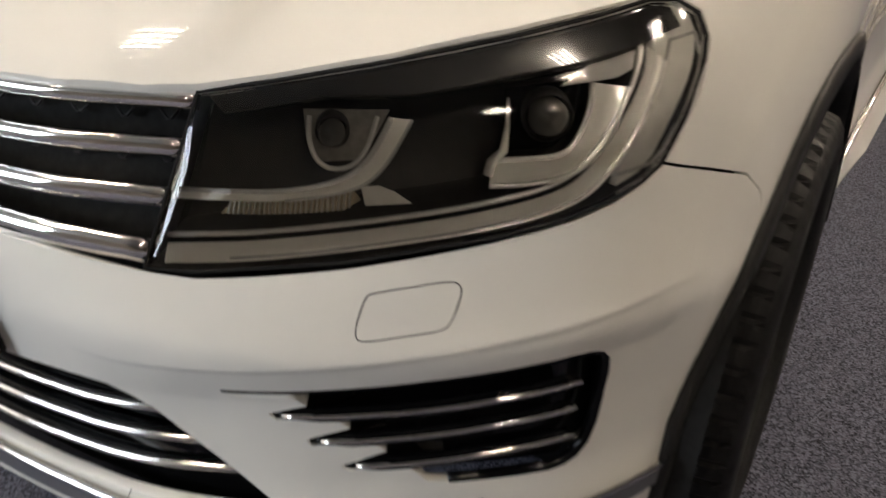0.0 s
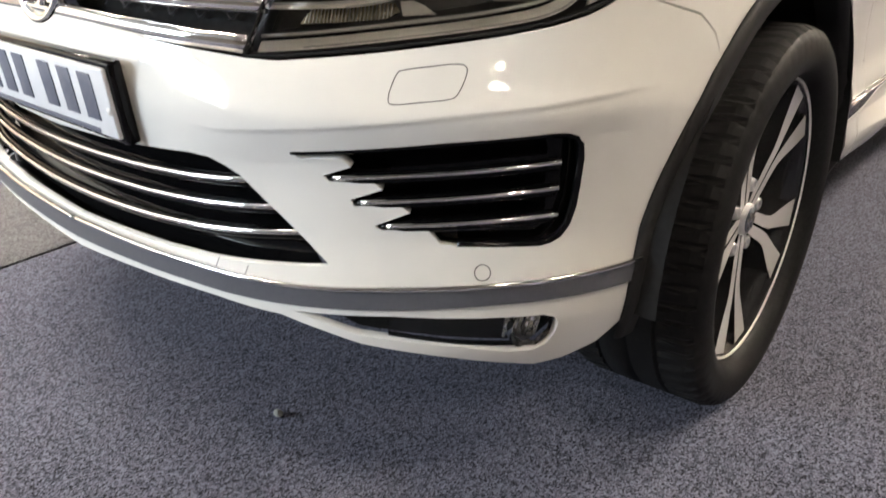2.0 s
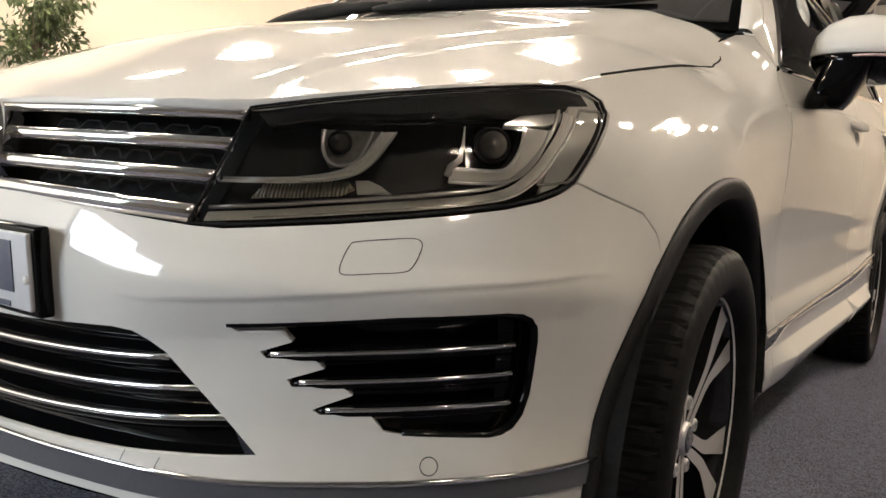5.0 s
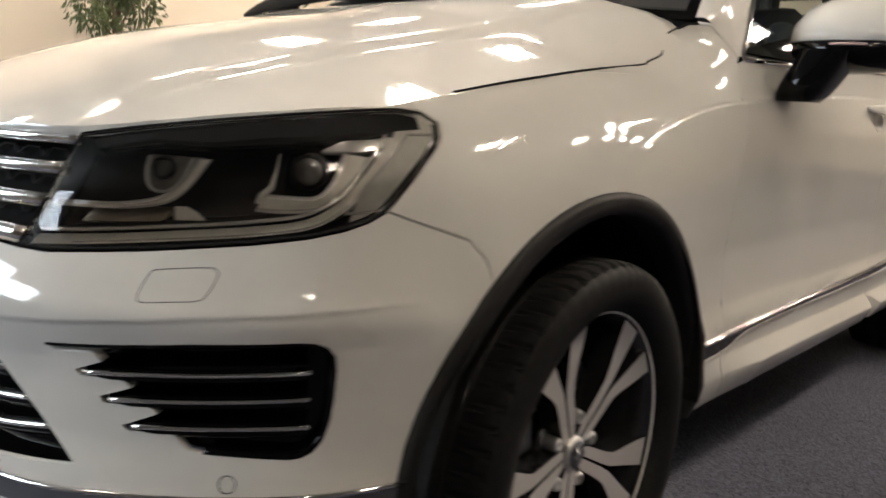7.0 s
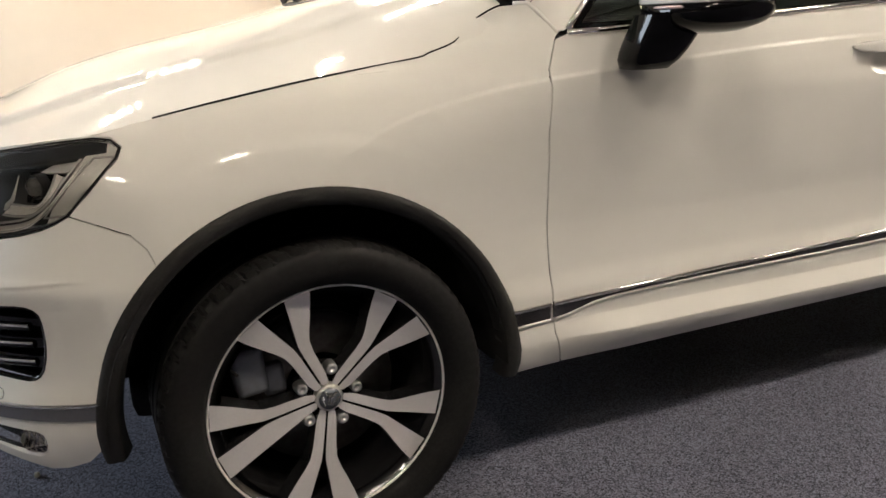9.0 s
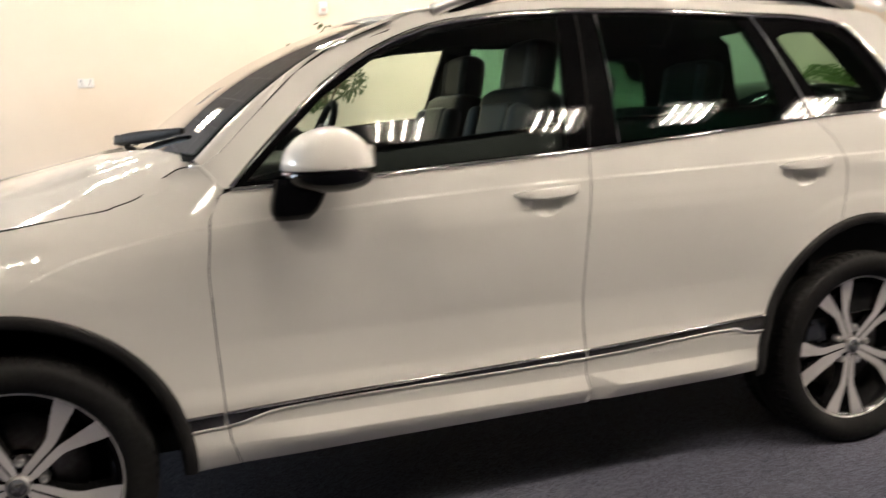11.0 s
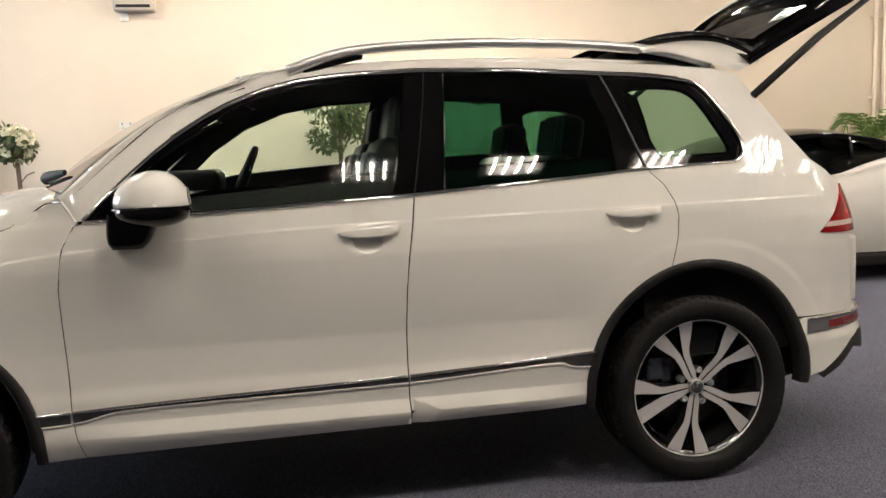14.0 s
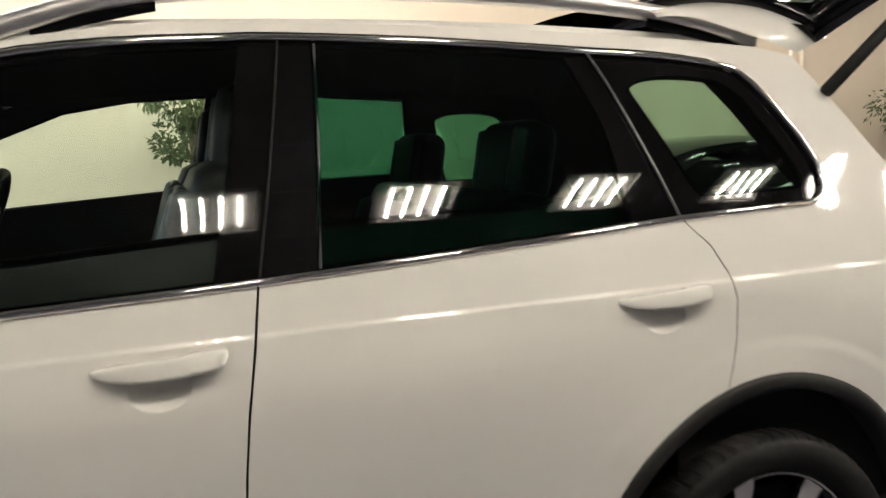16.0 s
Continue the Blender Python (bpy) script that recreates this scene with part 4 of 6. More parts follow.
for far, step in SIDES:
    sgn = -1 if far else 1
    fine = () if far else crease_lines()
    flip = lambda p: (p[0], p[1] * sgn, p[2])
    bring = lambda ps: [flip(p) for p in ps]
    wing = part("front_wing", sheet(shrink(WING, .0014), skin, step, thick=.02, mirror=far, lines=fine), PAINT, car, "white front wing")
    doors = []
    for name, shape, (hu, hz) in (("front_door", FRONT_DOOR, HANDLES[0]), ("rear_door", REAR_DOOR, HANDLES[1])):
        cup = [(hu - .005 + .052 * math.cos(a), hz - .038 + .036 * math.sin(a)) for a in np.linspace(0, 2 * math.pi, 25)[:-1]]
        door = part(name, sheet(shrink(shape), skin, step, [cup], .022, mirror=far, lines=fine), PAINT, car, "white door with a body-coloured handle")
        part("handle_cup", sheet([(u, z) for u, z in cup], scoop(hu - .005, hz - .038), .012, thick=0, mirror=far), PAINT, door, "white finger recess")
        # the grip stands off the door between a pointed root and a solid rear block
        rows = []
        for du, lo, hi, inner, outer in ((-.112, -.002, .002, -.003, .002), (-.106, -.008, .004, -.003, .010), (-.090, -.014, .008, -.003, .020), (-.068, -.017, .011, -.003, .027), (-.058, -.018, .012, .006, .030), (-.050, -.0185, .013, .016, .032), (-.010, -.019, .015, .020, .035),
                                         (.030, -.018, .017, .020, .036), (.042, -.0175, .018, .016, .036), (.045, -.017, .0185, -.003, .036), (.070, -.016, .020, -.003, .034), (.092, -.012, .020, -.003, .029), (.104, -.006, .019, -.003, .022), (.109, .002, .016, -.003, .012), (.111, .006, .012, -.003, .002)):
            zc, hh, oc, ho = hz + .003 + (lo + hi) / 2, (hi - lo) / 2, (inner + outer) / 2, (outer - inner) / 2
            rows.append([skin(hu + du, zc + hh * math.copysign(abs(math.sin(a)) ** .55, math.sin(a)), oc + ho * math.copysign(abs(math.cos(a)) ** .55, math.cos(a))) for a in np.linspace(0, 2 * math.pi, 19)[:-1]])
        verts, q = bring([p for row in rows for p in row]), 18
        faces = [(i * q + k, i * q + (k + 1) % q, (i + 1) * q + (k + 1) % q, (i + 1) * q + k) for i in range(len(rows) - 1) for k in range(q)] + [tuple(range(q)), tuple(range((len(rows) - 1) * q, len(rows) * q))]
        bm = bmesh.new()
        bm.from_mesh(mesh("grip", verts, faces))
        bmesh.ops.recalc_face_normals(bm, faces=bm.faces[:])
        part("door_handle", bm, PAINT, door, "white pull handle")
        doors.append(door)
    for (u0, u1), owner in (((2.010, 2.115), wing), ((2.123, 3.275), doors[0]), ((3.283, 3.992), doors[1])):
        us = list(np.linspace(u0, u1, 30))
        part("side_strip", sheet([(u, spline(*TRIM_LOW, u)) for u in us] + [(u, spline(*TRIM_TOP, u)) for u in us[::-1]], skin, .02, thick=.009, mirror=far, out=.004), SIDE_TRIM, owner, "dark polished rubbing strip")
        part("chrome_line", tube(bring([skin(u, spline(*TRIM_TOP, u) - .003, .007) for u in us]), .0052, 8), CHROME, owner, "thin chrome line")
        part("strip_lip", tube(bring([skin(u, spline(*TRIM_LOW, u) - .003, .001) for u in us]), .0050, 8), PAINT, owner, "white lip below the strip")
    for line, owner in ((FRONT_DOOR[:7], doors[0]), (FRONT_DOOR[10:18], doors[0]), (REAR_DOOR[10:16], doors[1])):
        part("door_gap", tube(bring([skin(u, z, -.0045) for u, z in catmull(line, 4)]), .0026, 6), CAVITY, owner, "dark shut line of the door")
    quarter = part("side_frame", sheet(shrink(QUARTER, .0015), skin, step * 1.1, thick=.02, mirror=far, lines=fine), PAINT, car, "white body side with the roof pillars")
    band = [(2.165, 1.140)] + [(u, z + .004) for u, z in WIN_TOP] + [(u, z - .004) for u, z in WIN_LOW]
    part("window_surround", sheet(band, skin, step * 1.5, [GLASS_F, GLASS_R, GLASS_Q], .01, mirror=far, out=-.008), BLACK, quarter, "gloss black window surround")
    for name, shape, glass, owner, say in (("front_window", GLASS_F, GLASS, doors[0], "lightly tinted door window"), ("rear_window", GLASS_R, PRIVACY, doors[1], "dark privacy window"), ("quarter_window", GLASS_Q, PALE_PRIVACY, quarter, "dark rear quarter window")):
        part(name, sheet(shrink(shape, -.004), skin, .05, thick=.004, mirror=far, out=-.005), glass, owner, say)
    part("chrome_frame", tube(bring([skin(u, z, .001) for u, z in catmull(WIN_TOP, 3)]), .0080, 8, flat=1.0), CHROME, quarter, "chrome window frame")
    part("frame_gap", tube(bring([skin(u, z + .0105, -.0005) for u, z in catmull(WIN_TOP[2:12], 3)]), .0026, 6), CAVITY, quarter, "dark gap above the chrome frame")
    part("chrome_sill", tube(bring([skin(u, z, .002) for u, z in catmull([(4.622, 1.258)] + WIN_LOW, 3)]), .0080, 8, flat=1.0), CHROME, quarter, "chrome window sill")
    part("pillar_chrome", tube(bring([skin(u, z, -.001) for u, z in catmull([(4.153, 1.630), (4.175, 1.55), (4.198, 1.456), (4.251, 1.243)], 4)]), .0036, 6), TRIM, quarter)
    part("pillar_edge", tube(bring([skin(u, z, -.005) for u, z in ((3.505, 1.642), (3.478, 1.43), (3.448, 1.20))]), .0034, 6), TRIM, doors[1])
    part("pillar_gap", tube(bring([skin(u, z, -.006) for u, z in catmull([(3.43, 1.655), (3.39, 1.45), (3.335, 1.186)], 4)]), .003, 6), CAVITY, quarter)
    # windscreen pillar and gutter
    lower = bring([skin(u, z, -.001) for u, z in catmull(CANT[1:8], 5)])
    n = len(lower)
    upper = []
    for i in range(n):
        t = i / (n - 1)
        upper.append((lower[i][0], sgn * -.60, roof(lower[i][0], .6)[2]) if lower[i][0] > 1.24 else (lambda q: (q[0], q[1] * sgn, q[2]))(screen(-1.0, min(1, max(0, (lower[i][0] - .565 - .02) / (1.22 - .565))), .002)))
    pillar = ruled(lower, upper, 6, .010, (-.2, -.6 * sgn, .6))
    if not far:
        pillar.flip_normals()
    part("pillar_joint", tube(bring([skin(u, z, -.0035) for u, z in ((2.172, 1.138), (2.143, 1.18), (2.12, 1.208), (2.09, 1.208))]), .006, 6), PAINT, car)
    part("windscreen_pillar", pillar, PAINT, car, "white windscreen pillar")
    # arch cladding and wheel housing
    for centre, x, a, b, span in ((FRONT, 0.0, .465, .022, (-6, 186)), (REAR, 2.904, .478, .035, (-2, 184))):
        rows = [[skin(u, z, .001) for u, z in arch(centre, *span, a, b, 40, .007)], [skin(u, z, .007) for u, z in arch(centre, *span, a, b, 40, .0065)], [skin(u, z, .010) for u, z in arch(centre, *span, a, b, 40, -.006)], [skin(u, z, .008) for u, z in arch(centre, *span, a, b, 40, -.029)],
                [skin(u, z, -.012) for u, z in arch(centre, *span, a, b, 40, -.034)], [skin(u, z, -.05) for u, z in arch(centre, *span, a, b, 40, -.034)]]
        verts = [flip(p) for row in rows for p in row]
        k = len(rows[0])
        faces = [(i * k + j, i * k + j + 1, (i + 1) * k + j + 1, (i + 1) * k + j) for i in range(len(rows) - 1) for j in range(k - 1)]
        part("arch_cladding", mesh("cladding", verts, faces), PLASTIC, wing if x == 0 else quarter, "black plastic wheel-arch cladding")
        rows = []
        for y in (-.955, -.90, -.75, -.58):
            rows.append([(x + (.452 + .02 * math.sin(w) ** 2) * math.cos(w), y, .37 + (.452 + .03 * math.sin(w) ** 2) * math.sin(w)) for w in np.linspace(radians(0), radians(180), 30)])
        verts = [flip(p) for row in rows for p in row]
        faces = [(i * 30 + j, i * 30 + j + 1, (i + 1) * 30 + j + 1, (i + 1) * 30 + j) for i in range(3) for j in range(29)]
        faces.append(tuple(range(90, 120)))
        part("wheel_housing", mesh("housing", verts, faces), CAVITY, car, "dark wheel housing")

# headlamps
def lens_face(u, z, out=0.0):
    """The lamp glass, fuller than the body between its lower and upper edge."""
    lo = spline([.495, .55, .707, .861, .941, .994, 1.032, 1.06, 1.102, 1.149, 1.178], [.769, .770, .784, .801, .812, .823, .834, .847, .885, .930, .966], u)
    hi = spline([.495, .548, .646, .766, .905, 1.03, 1.118, 1.178], [.775, .925, .938, .953, .968, .978, .983, .967], u)
    t = min(1, max(0, (z - lo) / max(.004, hi - lo)))
    return skin(u, z, out + .055 * (hi - lo) * math.sin(math.pi * t))


for far in (False, True):
    s = -1 if far else 1
    lamp = part("headlamp", sheet(shrink(HEAD, .0015), lens_face, .014, thick=.003, mirror=far, out=-.002), LENS, car, "clear headlamp with two projectors and chrome trim")
    bowl = sheet([(u, z) for u, z in shrink(HEAD, -.004)], lambda u, z, o=0: skin(u, z, -.055 - .05 * math.sin(math.pi * min(1, max(0, (u - .5) / .68)))), .03, thick=0, mirror=far)
    part("lamp_bowl", bowl, LAMP_GREY, lamp, "black lamp housing")
    wall = [skin(u, z, -.006) for u, z in shrink(HEAD, -.002)]
    deep = [skin(u, z, -.075) for u, z in shrink(HEAD, -.004)]
    ring = ruled([(p[0], p[1] * s, p[2]) for p in wall + wall[:1]], [(p[0], p[1] * s, p[2]) for p in deep + deep[:1]], 1)
    part("lamp_wall", ring, LAMP_GREY, lamp)
    put = lambda u, z, o: (lambda q: (q[0], q[1] * s, q[2]))(skin(u, z, o))
    part("lamp_seal", tube([put(u, z, -.001) for u, z in shrink(HEAD, -.001)], .0022, 6, True), CAVITY, lamp, "black rubber seal")
    # hood along the top
    part("lamp_hood", sheet([(.556, .920), (.65, .934), (.77, .949), (.905, .964), (1.03, .974), (1.12, .978), (1.152, .973), (1.150, .957), (1.013, .946), (.889, .937), (.784, .925), (.684, .924), (.575, .906)], skin, .03, thick=.03, mirror=far, out=-.010), HOOD, lamp, "gloss dark grey hood inside the lamp")
    face = lambda poly, o, m, name, say="", th=.014, st=.012: part(name, sheet(poly, skin, st, thick=th, mirror=far, out=o), m, lamp, say)
    # pale light band along the foot, rising at the outer end
    band = catmull([(.508, .781), (.604, .789), (.741, .803), (.870, .817), (.945, .830), (.991, .853), (1.035, .890), (1.075, .925), (1.095, .944)], 5)
    part("chrome_band", ruled([put(u + .005, z - .010, -.007) for u, z in band], [put(u - .001, z + .001, -.020) for u, z in band], 3, .003, (-.7, -.6 * s, .2)), CREAM, lamp, "pale light band")
    part("light_guide", tube([put(u - .003, z + .007, -.022) for u, z in band], .0030, 8), GLINT, lamp, "clear light guide")
    part("light_guide", tube([put(u + .004, z - .008, -.009) for u, z in band[4:]], .0018, 8), GLINT, lamp, "clear light guide")
    part("band_shelf", ruled([put(u - .003, z + .005, -.022) for u, z in band], [put(u - .003, z + .010, -.075) for u, z in band], 2), LAMP_GREY, lamp)
    # second band, rising round the inner projector
    mid_band = catmull([(.512, .827), (.58, .829), (.641, .833), (.700, .844), (.733, .864), (.760, .900)], 6)
    mid_low = catmull([(.512, .822), (.58, .824), (.641, .827), (.712, .838), (.748, .858), (.782, .901)], 6)
    part("mid_band", ruled([put(u, z, -.020) for u, z in mid_low], [put(u, z, -.028) for u, z in mid_band], 3, .002, (-.7, -.6 * s, .2)), CREAM, lamp, "pale band round the inner projector")
    part("mid_band_edge", tube([put(u, z, -.027) for u, z in mid_band], .0024, 8, flat=1.4), GLINT, lamp, "thin chrome edge")
    part("mid_band_edge", tube([put(u, z, -.019) for u, z in mid_low[12:]], .0016, 8), GLINT, lamp, "thin chrome edge")
    # inner projector in a pale angular housing
    face([(.657, .901), (.660, .872), (.674, .853), (.716, .855), (.737, .874), (.757, .901)], -.046, HOUSING, "cradle_back", "grey housing of the inner projector")
    part("cradle", tube([put(u, z, -.032) for u, z in catmull([(.668, .900), (.667, .880), (.674, .862), (.690, .853), (.712, .855), (.730, .870), (.744, .900)], 5)], .0024, 8, flat=1.3), GLINT, lamp, "bright cradle of the inner projector")
    # outer projector: dark square in a bright frame
    part("cradle_fin", tube([put(u, z, -.026) for u, z in ((.890, .914), (.886, .890), (.880, .868), (.866, .858), (.861, .846))], [.001, .0022, .0045, .0055, .005], 8), GLINT, lamp, "bright pointed fin beside the projector")
    outer_low = catmull([(.861, .839), (.900, .838), (.950, .842), (.980, .852), (1.002, .868), (1.024, .890), (1.046, .915)], 5)
    outer_top = catmull([(.868, .856), (.900, .855), (.945, .855), (.968, .862), (.986, .879), (.998, .898), (1.006, .918)], 5)
    part("cradle_shelf", ruled([put(u, z, -.020) for u, z in outer_low], [put(u, z, -.036) for u, z in outer_top], 3, .002, (-.7, -.6 * s, .2)), CREAM, lamp, "pale cradle of the outer projector")
    part("cradle", tube([put(u, z, -.020) for u, z in outer_low], .0022, 8, flat=1.3), GLINT, lamp, "bright lower edge of the outer cradle")
    part("cradle", tube([put(u, z, -.035) for u, z in outer_top], .0026, 8, flat=1.3), GLINT, lamp, "bright inner edge of the outer cradle")
    face([(.897, .916), (.896, .858), (.950, .857), (.972, .868), (.988, .888), (.999, .918)], -.050, BLACK, "projector_box")
    face([(.963, .921), (1.000, .935), (1.060, .940), (1.100, .943), (1.085, .930), (1.040, .922)], -.028, GLINT, "upper_glint")
    for u, z, r in ((.693, .884, .014), (.940, .891, .021)):
        eye = Vector(put(u, z, -.036))
        q = Vector((0, 1, 0)).rotation_difference(Vector((-.80, -.6 * s, 0)))
        at = Matrix.Translation(eye) @ q.to_matrix().to_4x4()
        unit = part("projector", lathe([(r * 1.02, -.006), (r * 1.0, .0), (r * .9, .008), (r * .6, .014), (.0, .017)], 32, "y"), PROJECTOR, lamp, "grey glass projector lens", at)
        part("projector_ring", lathe([(r * 1.22, -.02), (r * 1.20, .0), (r * 1.10, .002), (r * 1.03, -.004)], 32, "y"), LAMP_GREY, unit, "grey ring")
    # ribbed indicator reflector with a clear wedge beside it
    face([(.556, .802), (.577, .823), (.713, .831), (.722, .821), (.702, .811), (.62, .805)], -.040, AMBER, "indicator_reflector", "ribbed indicator reflector", .004)
    for k in range(24):
        u = .566 + .0062 * k
        lo, hi = spline([.556, .62, .702, .722], [.803, .806, .812, .821], u), spline([.556, .577, .713, .722], [.804, .823, .831, .822], u)
        if hi - lo > .003:
            part("reflector_rib", tube([put(u, lo, -.0385), put(u + .003, hi, -.0385)], .0011, 5), GLINT, lamp)
    face([(.726, .815), (.722, .833), (.742, .834), (.760, .828), (.778, .817)], -.040, SIDE_LENS, "clear_wedge", "bright wedge beside the indicator", .004)
    # clear side reflector in a bright straight frame
    face([(1.004, .829), (1.034, .838), (1.058, .851), (1.100, .888), (1.149, .932), (1.169, .950), (1.174, .964), (1.156, .974), (1.118, .972), (1.092, .940), (1.056, .905), (1.024, .868)], -.011, SIDE_LENS, "side_reflector", "grey side reflector")
    frame_line = [(.998, .840), (1.053, .845), (1.073, .856), (1.116, .890), (1.154, .927), (1.166, .950), (1.122, .949), (1.060, .898), (.998, .840)]
    for a, b in zip(frame_line, frame_line[1:]):
        part("reflector_edge", tube([put(*a, -.009), put((a[0] + b[0]) / 2, (a[1] + b[1]) / 2, -.009), put(*b, -.009)], .0019, 6), GLINT, lamp, "bright edge of the side reflector")

# door mirrors
for s in (1, -1):
    cap_form = [(-.1435, .002), (-.142, .012), (-.139, .034), (-.128, .062), (-.105, .090), (-.06, .112), (.0, .121), (.055, .117), (.10, .098), (.128, .070), (.140, .040), (.143, .014), (.1445, .003)]

    def shell(rise, drop, grow, zc):
        """A rounded housing, blunt towards the rear, its outer end swept back."""
        verts, faces, n = [], [], 32
        for y, h in cap_form:
            for j in range(n):
                a = 2 * math.pi * j / n
                c, t = math.cos(a), math.sin(a)
                cx = -abs(c) * 1.13 if c < 0 else abs(c) * .90
                verts.append((.918 + cx * h * grow + (.10 - y) * .10, s * (-1.052 + y * min(grow, .985 if rise < .5 else 1)), zc + (h * rise * abs(t) if t > 0 else -h * drop * abs(t) ** .6)))
        for i in range(len(cap_form) - 1):
            for j in range(n):
                k = (j + 1) % n
                faces.append((i * n + j, i * n + k, (i + 1) * n + k, (i + 1) * n + j) if s > 0 else (i * n + j, (i + 1) * n + j, (i + 1) * n + k, i * n + k))
        faces += [tuple(range(n)), tuple(range((len(cap_form) - 1) * n, len(cap_form) * n))]
        return mesh("housing", verts, faces)

    mirror = part("door_mirror", shell(.93, .03, 1.0, 1.195), PAINT, car, "white mirror cap on a black foot")
    part("mirror_base", shell(.03, .56, .985, 1.192), BLACK, mirror, "gloss black lower shell")
    part("indicator", tube([(.790 + .13 * abs(t) ** 2.2 + (.10 + .13 * t) * .02, s * (-1.052 - .13 * t), 1.186) for t in np.linspace(-.2, 1, 10)], .0035, 6), PALE_LENS, mirror, "slim indicator line")
    at = Matrix.Translation((1.022, -1.050 * s, 1.222)) @ Matrix.Rotation(radians(11 * s), 4, "Z")
    part("mirror_glass", box(.010, .125, .060, .004, (0, 0, 0), 2), MIRROR, mirror, "", at)
    foot = []
    for t in np.linspace(0, 1, 7):
        cx, y, z = .850 - .034 * t, -1.020 + .055 * t, 1.172 - .121 * t
        w, d = .080 - .010 * t - .02 * t ** 6, .058 - .002 * t - .012 * t ** 6
        foot.append([(cx + math.copysign(abs(math.cos(a)) ** .5, math.cos(a)) * w, s * (y + math.copysign(abs(math.sin(a)) ** .5, math.sin(a)) * d), z) for a in np.linspace(0, 2 * math.pi, 25)[:-1]])
    verts = [p for row in foot for p in row]
    faces = [(i * 24 + j, i * 24 + (j + 1) % 24, (i + 1) * 24 + (j + 1) % 24, (i + 1) * 24 + j) for i in range(6) for j in range(24)] + [tuple(range(144, 168))]
    bm = bmesh.new()
    me = mesh("foot", verts, faces)
    bm.from_mesh(me)
    bmesh.ops.recalc_face_normals(bm, faces=bm.faces[:])
    part("mirror_foot", bm, BLACK, mirror, "black slanted foot")

# tail: lamps, rear bumper, open tailgate
for far in (False, True):
    lamp = part("tail_lamp", sheet(shrink([(5.195, 1.152), (5.08, 1.058), (4.966, .962), (5.15, .952), (5.28, .95), (5.30, 1.06), (5.26, 1.15)]), skin, .025, thick=.03, mirror=far, out=.004), RED_LENS, car, "red tail lamp")
    part("pale_band", sheet([(4.985, .985), (5.01, 1.005), (5.29, 1.005), (5.285, .985)], skin, .03, thick=.002, mirror=far, out=.006), PALE_LENS, lamp, "pale band in the red lamp")
rear_edge = [(4.905, .622), (5.2, .622), (ARC[-1] - .001, .62), (ARC[-1] - .001, .53), (5.24, .53), (5.16, .50), (5.08, .44), (5.0, .392), (4.90, .372)] + arch(REAR, 1, 30, .478, .035, 8)
for far in (False, True):
    rb = part("rear_bumper", sheet(shrink(rear_edge), skin, .03, thick=.02, mirror=far), PAINT, car, "white rear bumper with a grey strip")
    part("lower_strip", sheet([(4.915, .616), (5.3, .612), (ARC[-1] - .01, .612), (ARC[-1] - .01, .566), (5.3, .566), (4.912, .558)], skin, .03, thick=.008, mirror=far, out=.006), TRIM, rb, "grey strip along the bumper")
    part("chrome_line", tube([(lambda q: (q[0], -q[1] if far else q[1], q[2]))(skin(u, .617, .009)) for u in np.linspace(4.915, ARC[-1] - .01, 40)], .004, 6), CHROME, rb)
    part("rear_reflector", sheet([(5.03, .600), (5.30, .604), (5.30, .572), (5.02, .570)], skin, .03, thick=.004, mirror=far, out=.009), REFLECTOR, rb, "red reflector")
    part("diffuser", sheet([(4.98, .380), (5.0, .395), (5.08, .443), (5.16, .503), (5.24, .533), (ARC[-1] - .01, .533), (ARC[-1] - .01, .40), (5.28, .45), (5.18, .47), (5.09, .405), (5.0, .362)], skin, .03, thick=.03, mirror=far, out=.003), PLASTIC, rb, "black lower bumper")
part("load_sill", box(.10, 1.30, .30, .02, (3.78, 0, .76)), PAINT, car, "white load sill")
tailgate = part("tailgate", mesh("hinge", [], []), PAINT, car, "raised tailgate with a dark glass")
def gate(y, s, out=0.0):
    """The raised tailgate: y across, s from its hinge to its foot."""
    bow = .085 * (1 - (y / .7) ** 2) - .05 * (s - .5) ** 2
    up = radians(31)
    return 3.106 + s * math.cos(up) - math.sin(up) * (bow + out), y, 1.558 + s * math.sin(up) + math.cos(up) * (bow + out)
# spoiler: white cheeks either side under a black bowed top
top = catmull([(2.80, -.575, 1.738), (2.87, -.585, 1.752), (2.95, -.575, 1.764), (3.055, -.55, 1.776), (3.19, -.55, 1.768), (3.275, -.60, 1.727), (3.333, -.662, 1.672)], 5)
foot = [(x, -.668, spline([2.74, 2.86, 3.05, 3.23], [1.700, 1.716, 1.680, 1.630], x)) for x in np.linspace(2.80, 3.228, len(top))]
for s in (1, -1):
    side = ruled([(x, y * s, z) for x, y, z in foot], [(x, y * s, z) for x, y, z in top], 6, .018, (0, -s, .3))
    part("spoiler_cheek", side, PAINT, tailgate, "white cheek of the roof spoiler")
    part("spoiler_edge", tube([(x + .006, (y + .004) * s, z + .018) for x, y, z in top], [.010 + .013 * math.sin(math.pi * i / (len(top) - 1)) for i in range(len(top))], 10), BLACK, tailgate, "gloss black edge of the spoiler")
part("spoiler", ruled([(x, y, z + .02) for x, y, z in top], [(x, -y, z + .02) for x, y, z in top], 14, .045, (0, 0, 1)), BLACK, tailgate, "gloss black roof spoiler top")
part("gate_frame", sheet([(-.69, .19), (0, .25), (.69, .19), (.74, .62), (.76, .84), (-.76, .84), (-.74, .62)], gate, .05, [[(-.60, .30), (0, .34), (.60, .30), (.64, .60), (.645, .76), (-.645, .76), (-.64, .60)]], .05), BLACK, tailgate, "black frame of the tailgate")
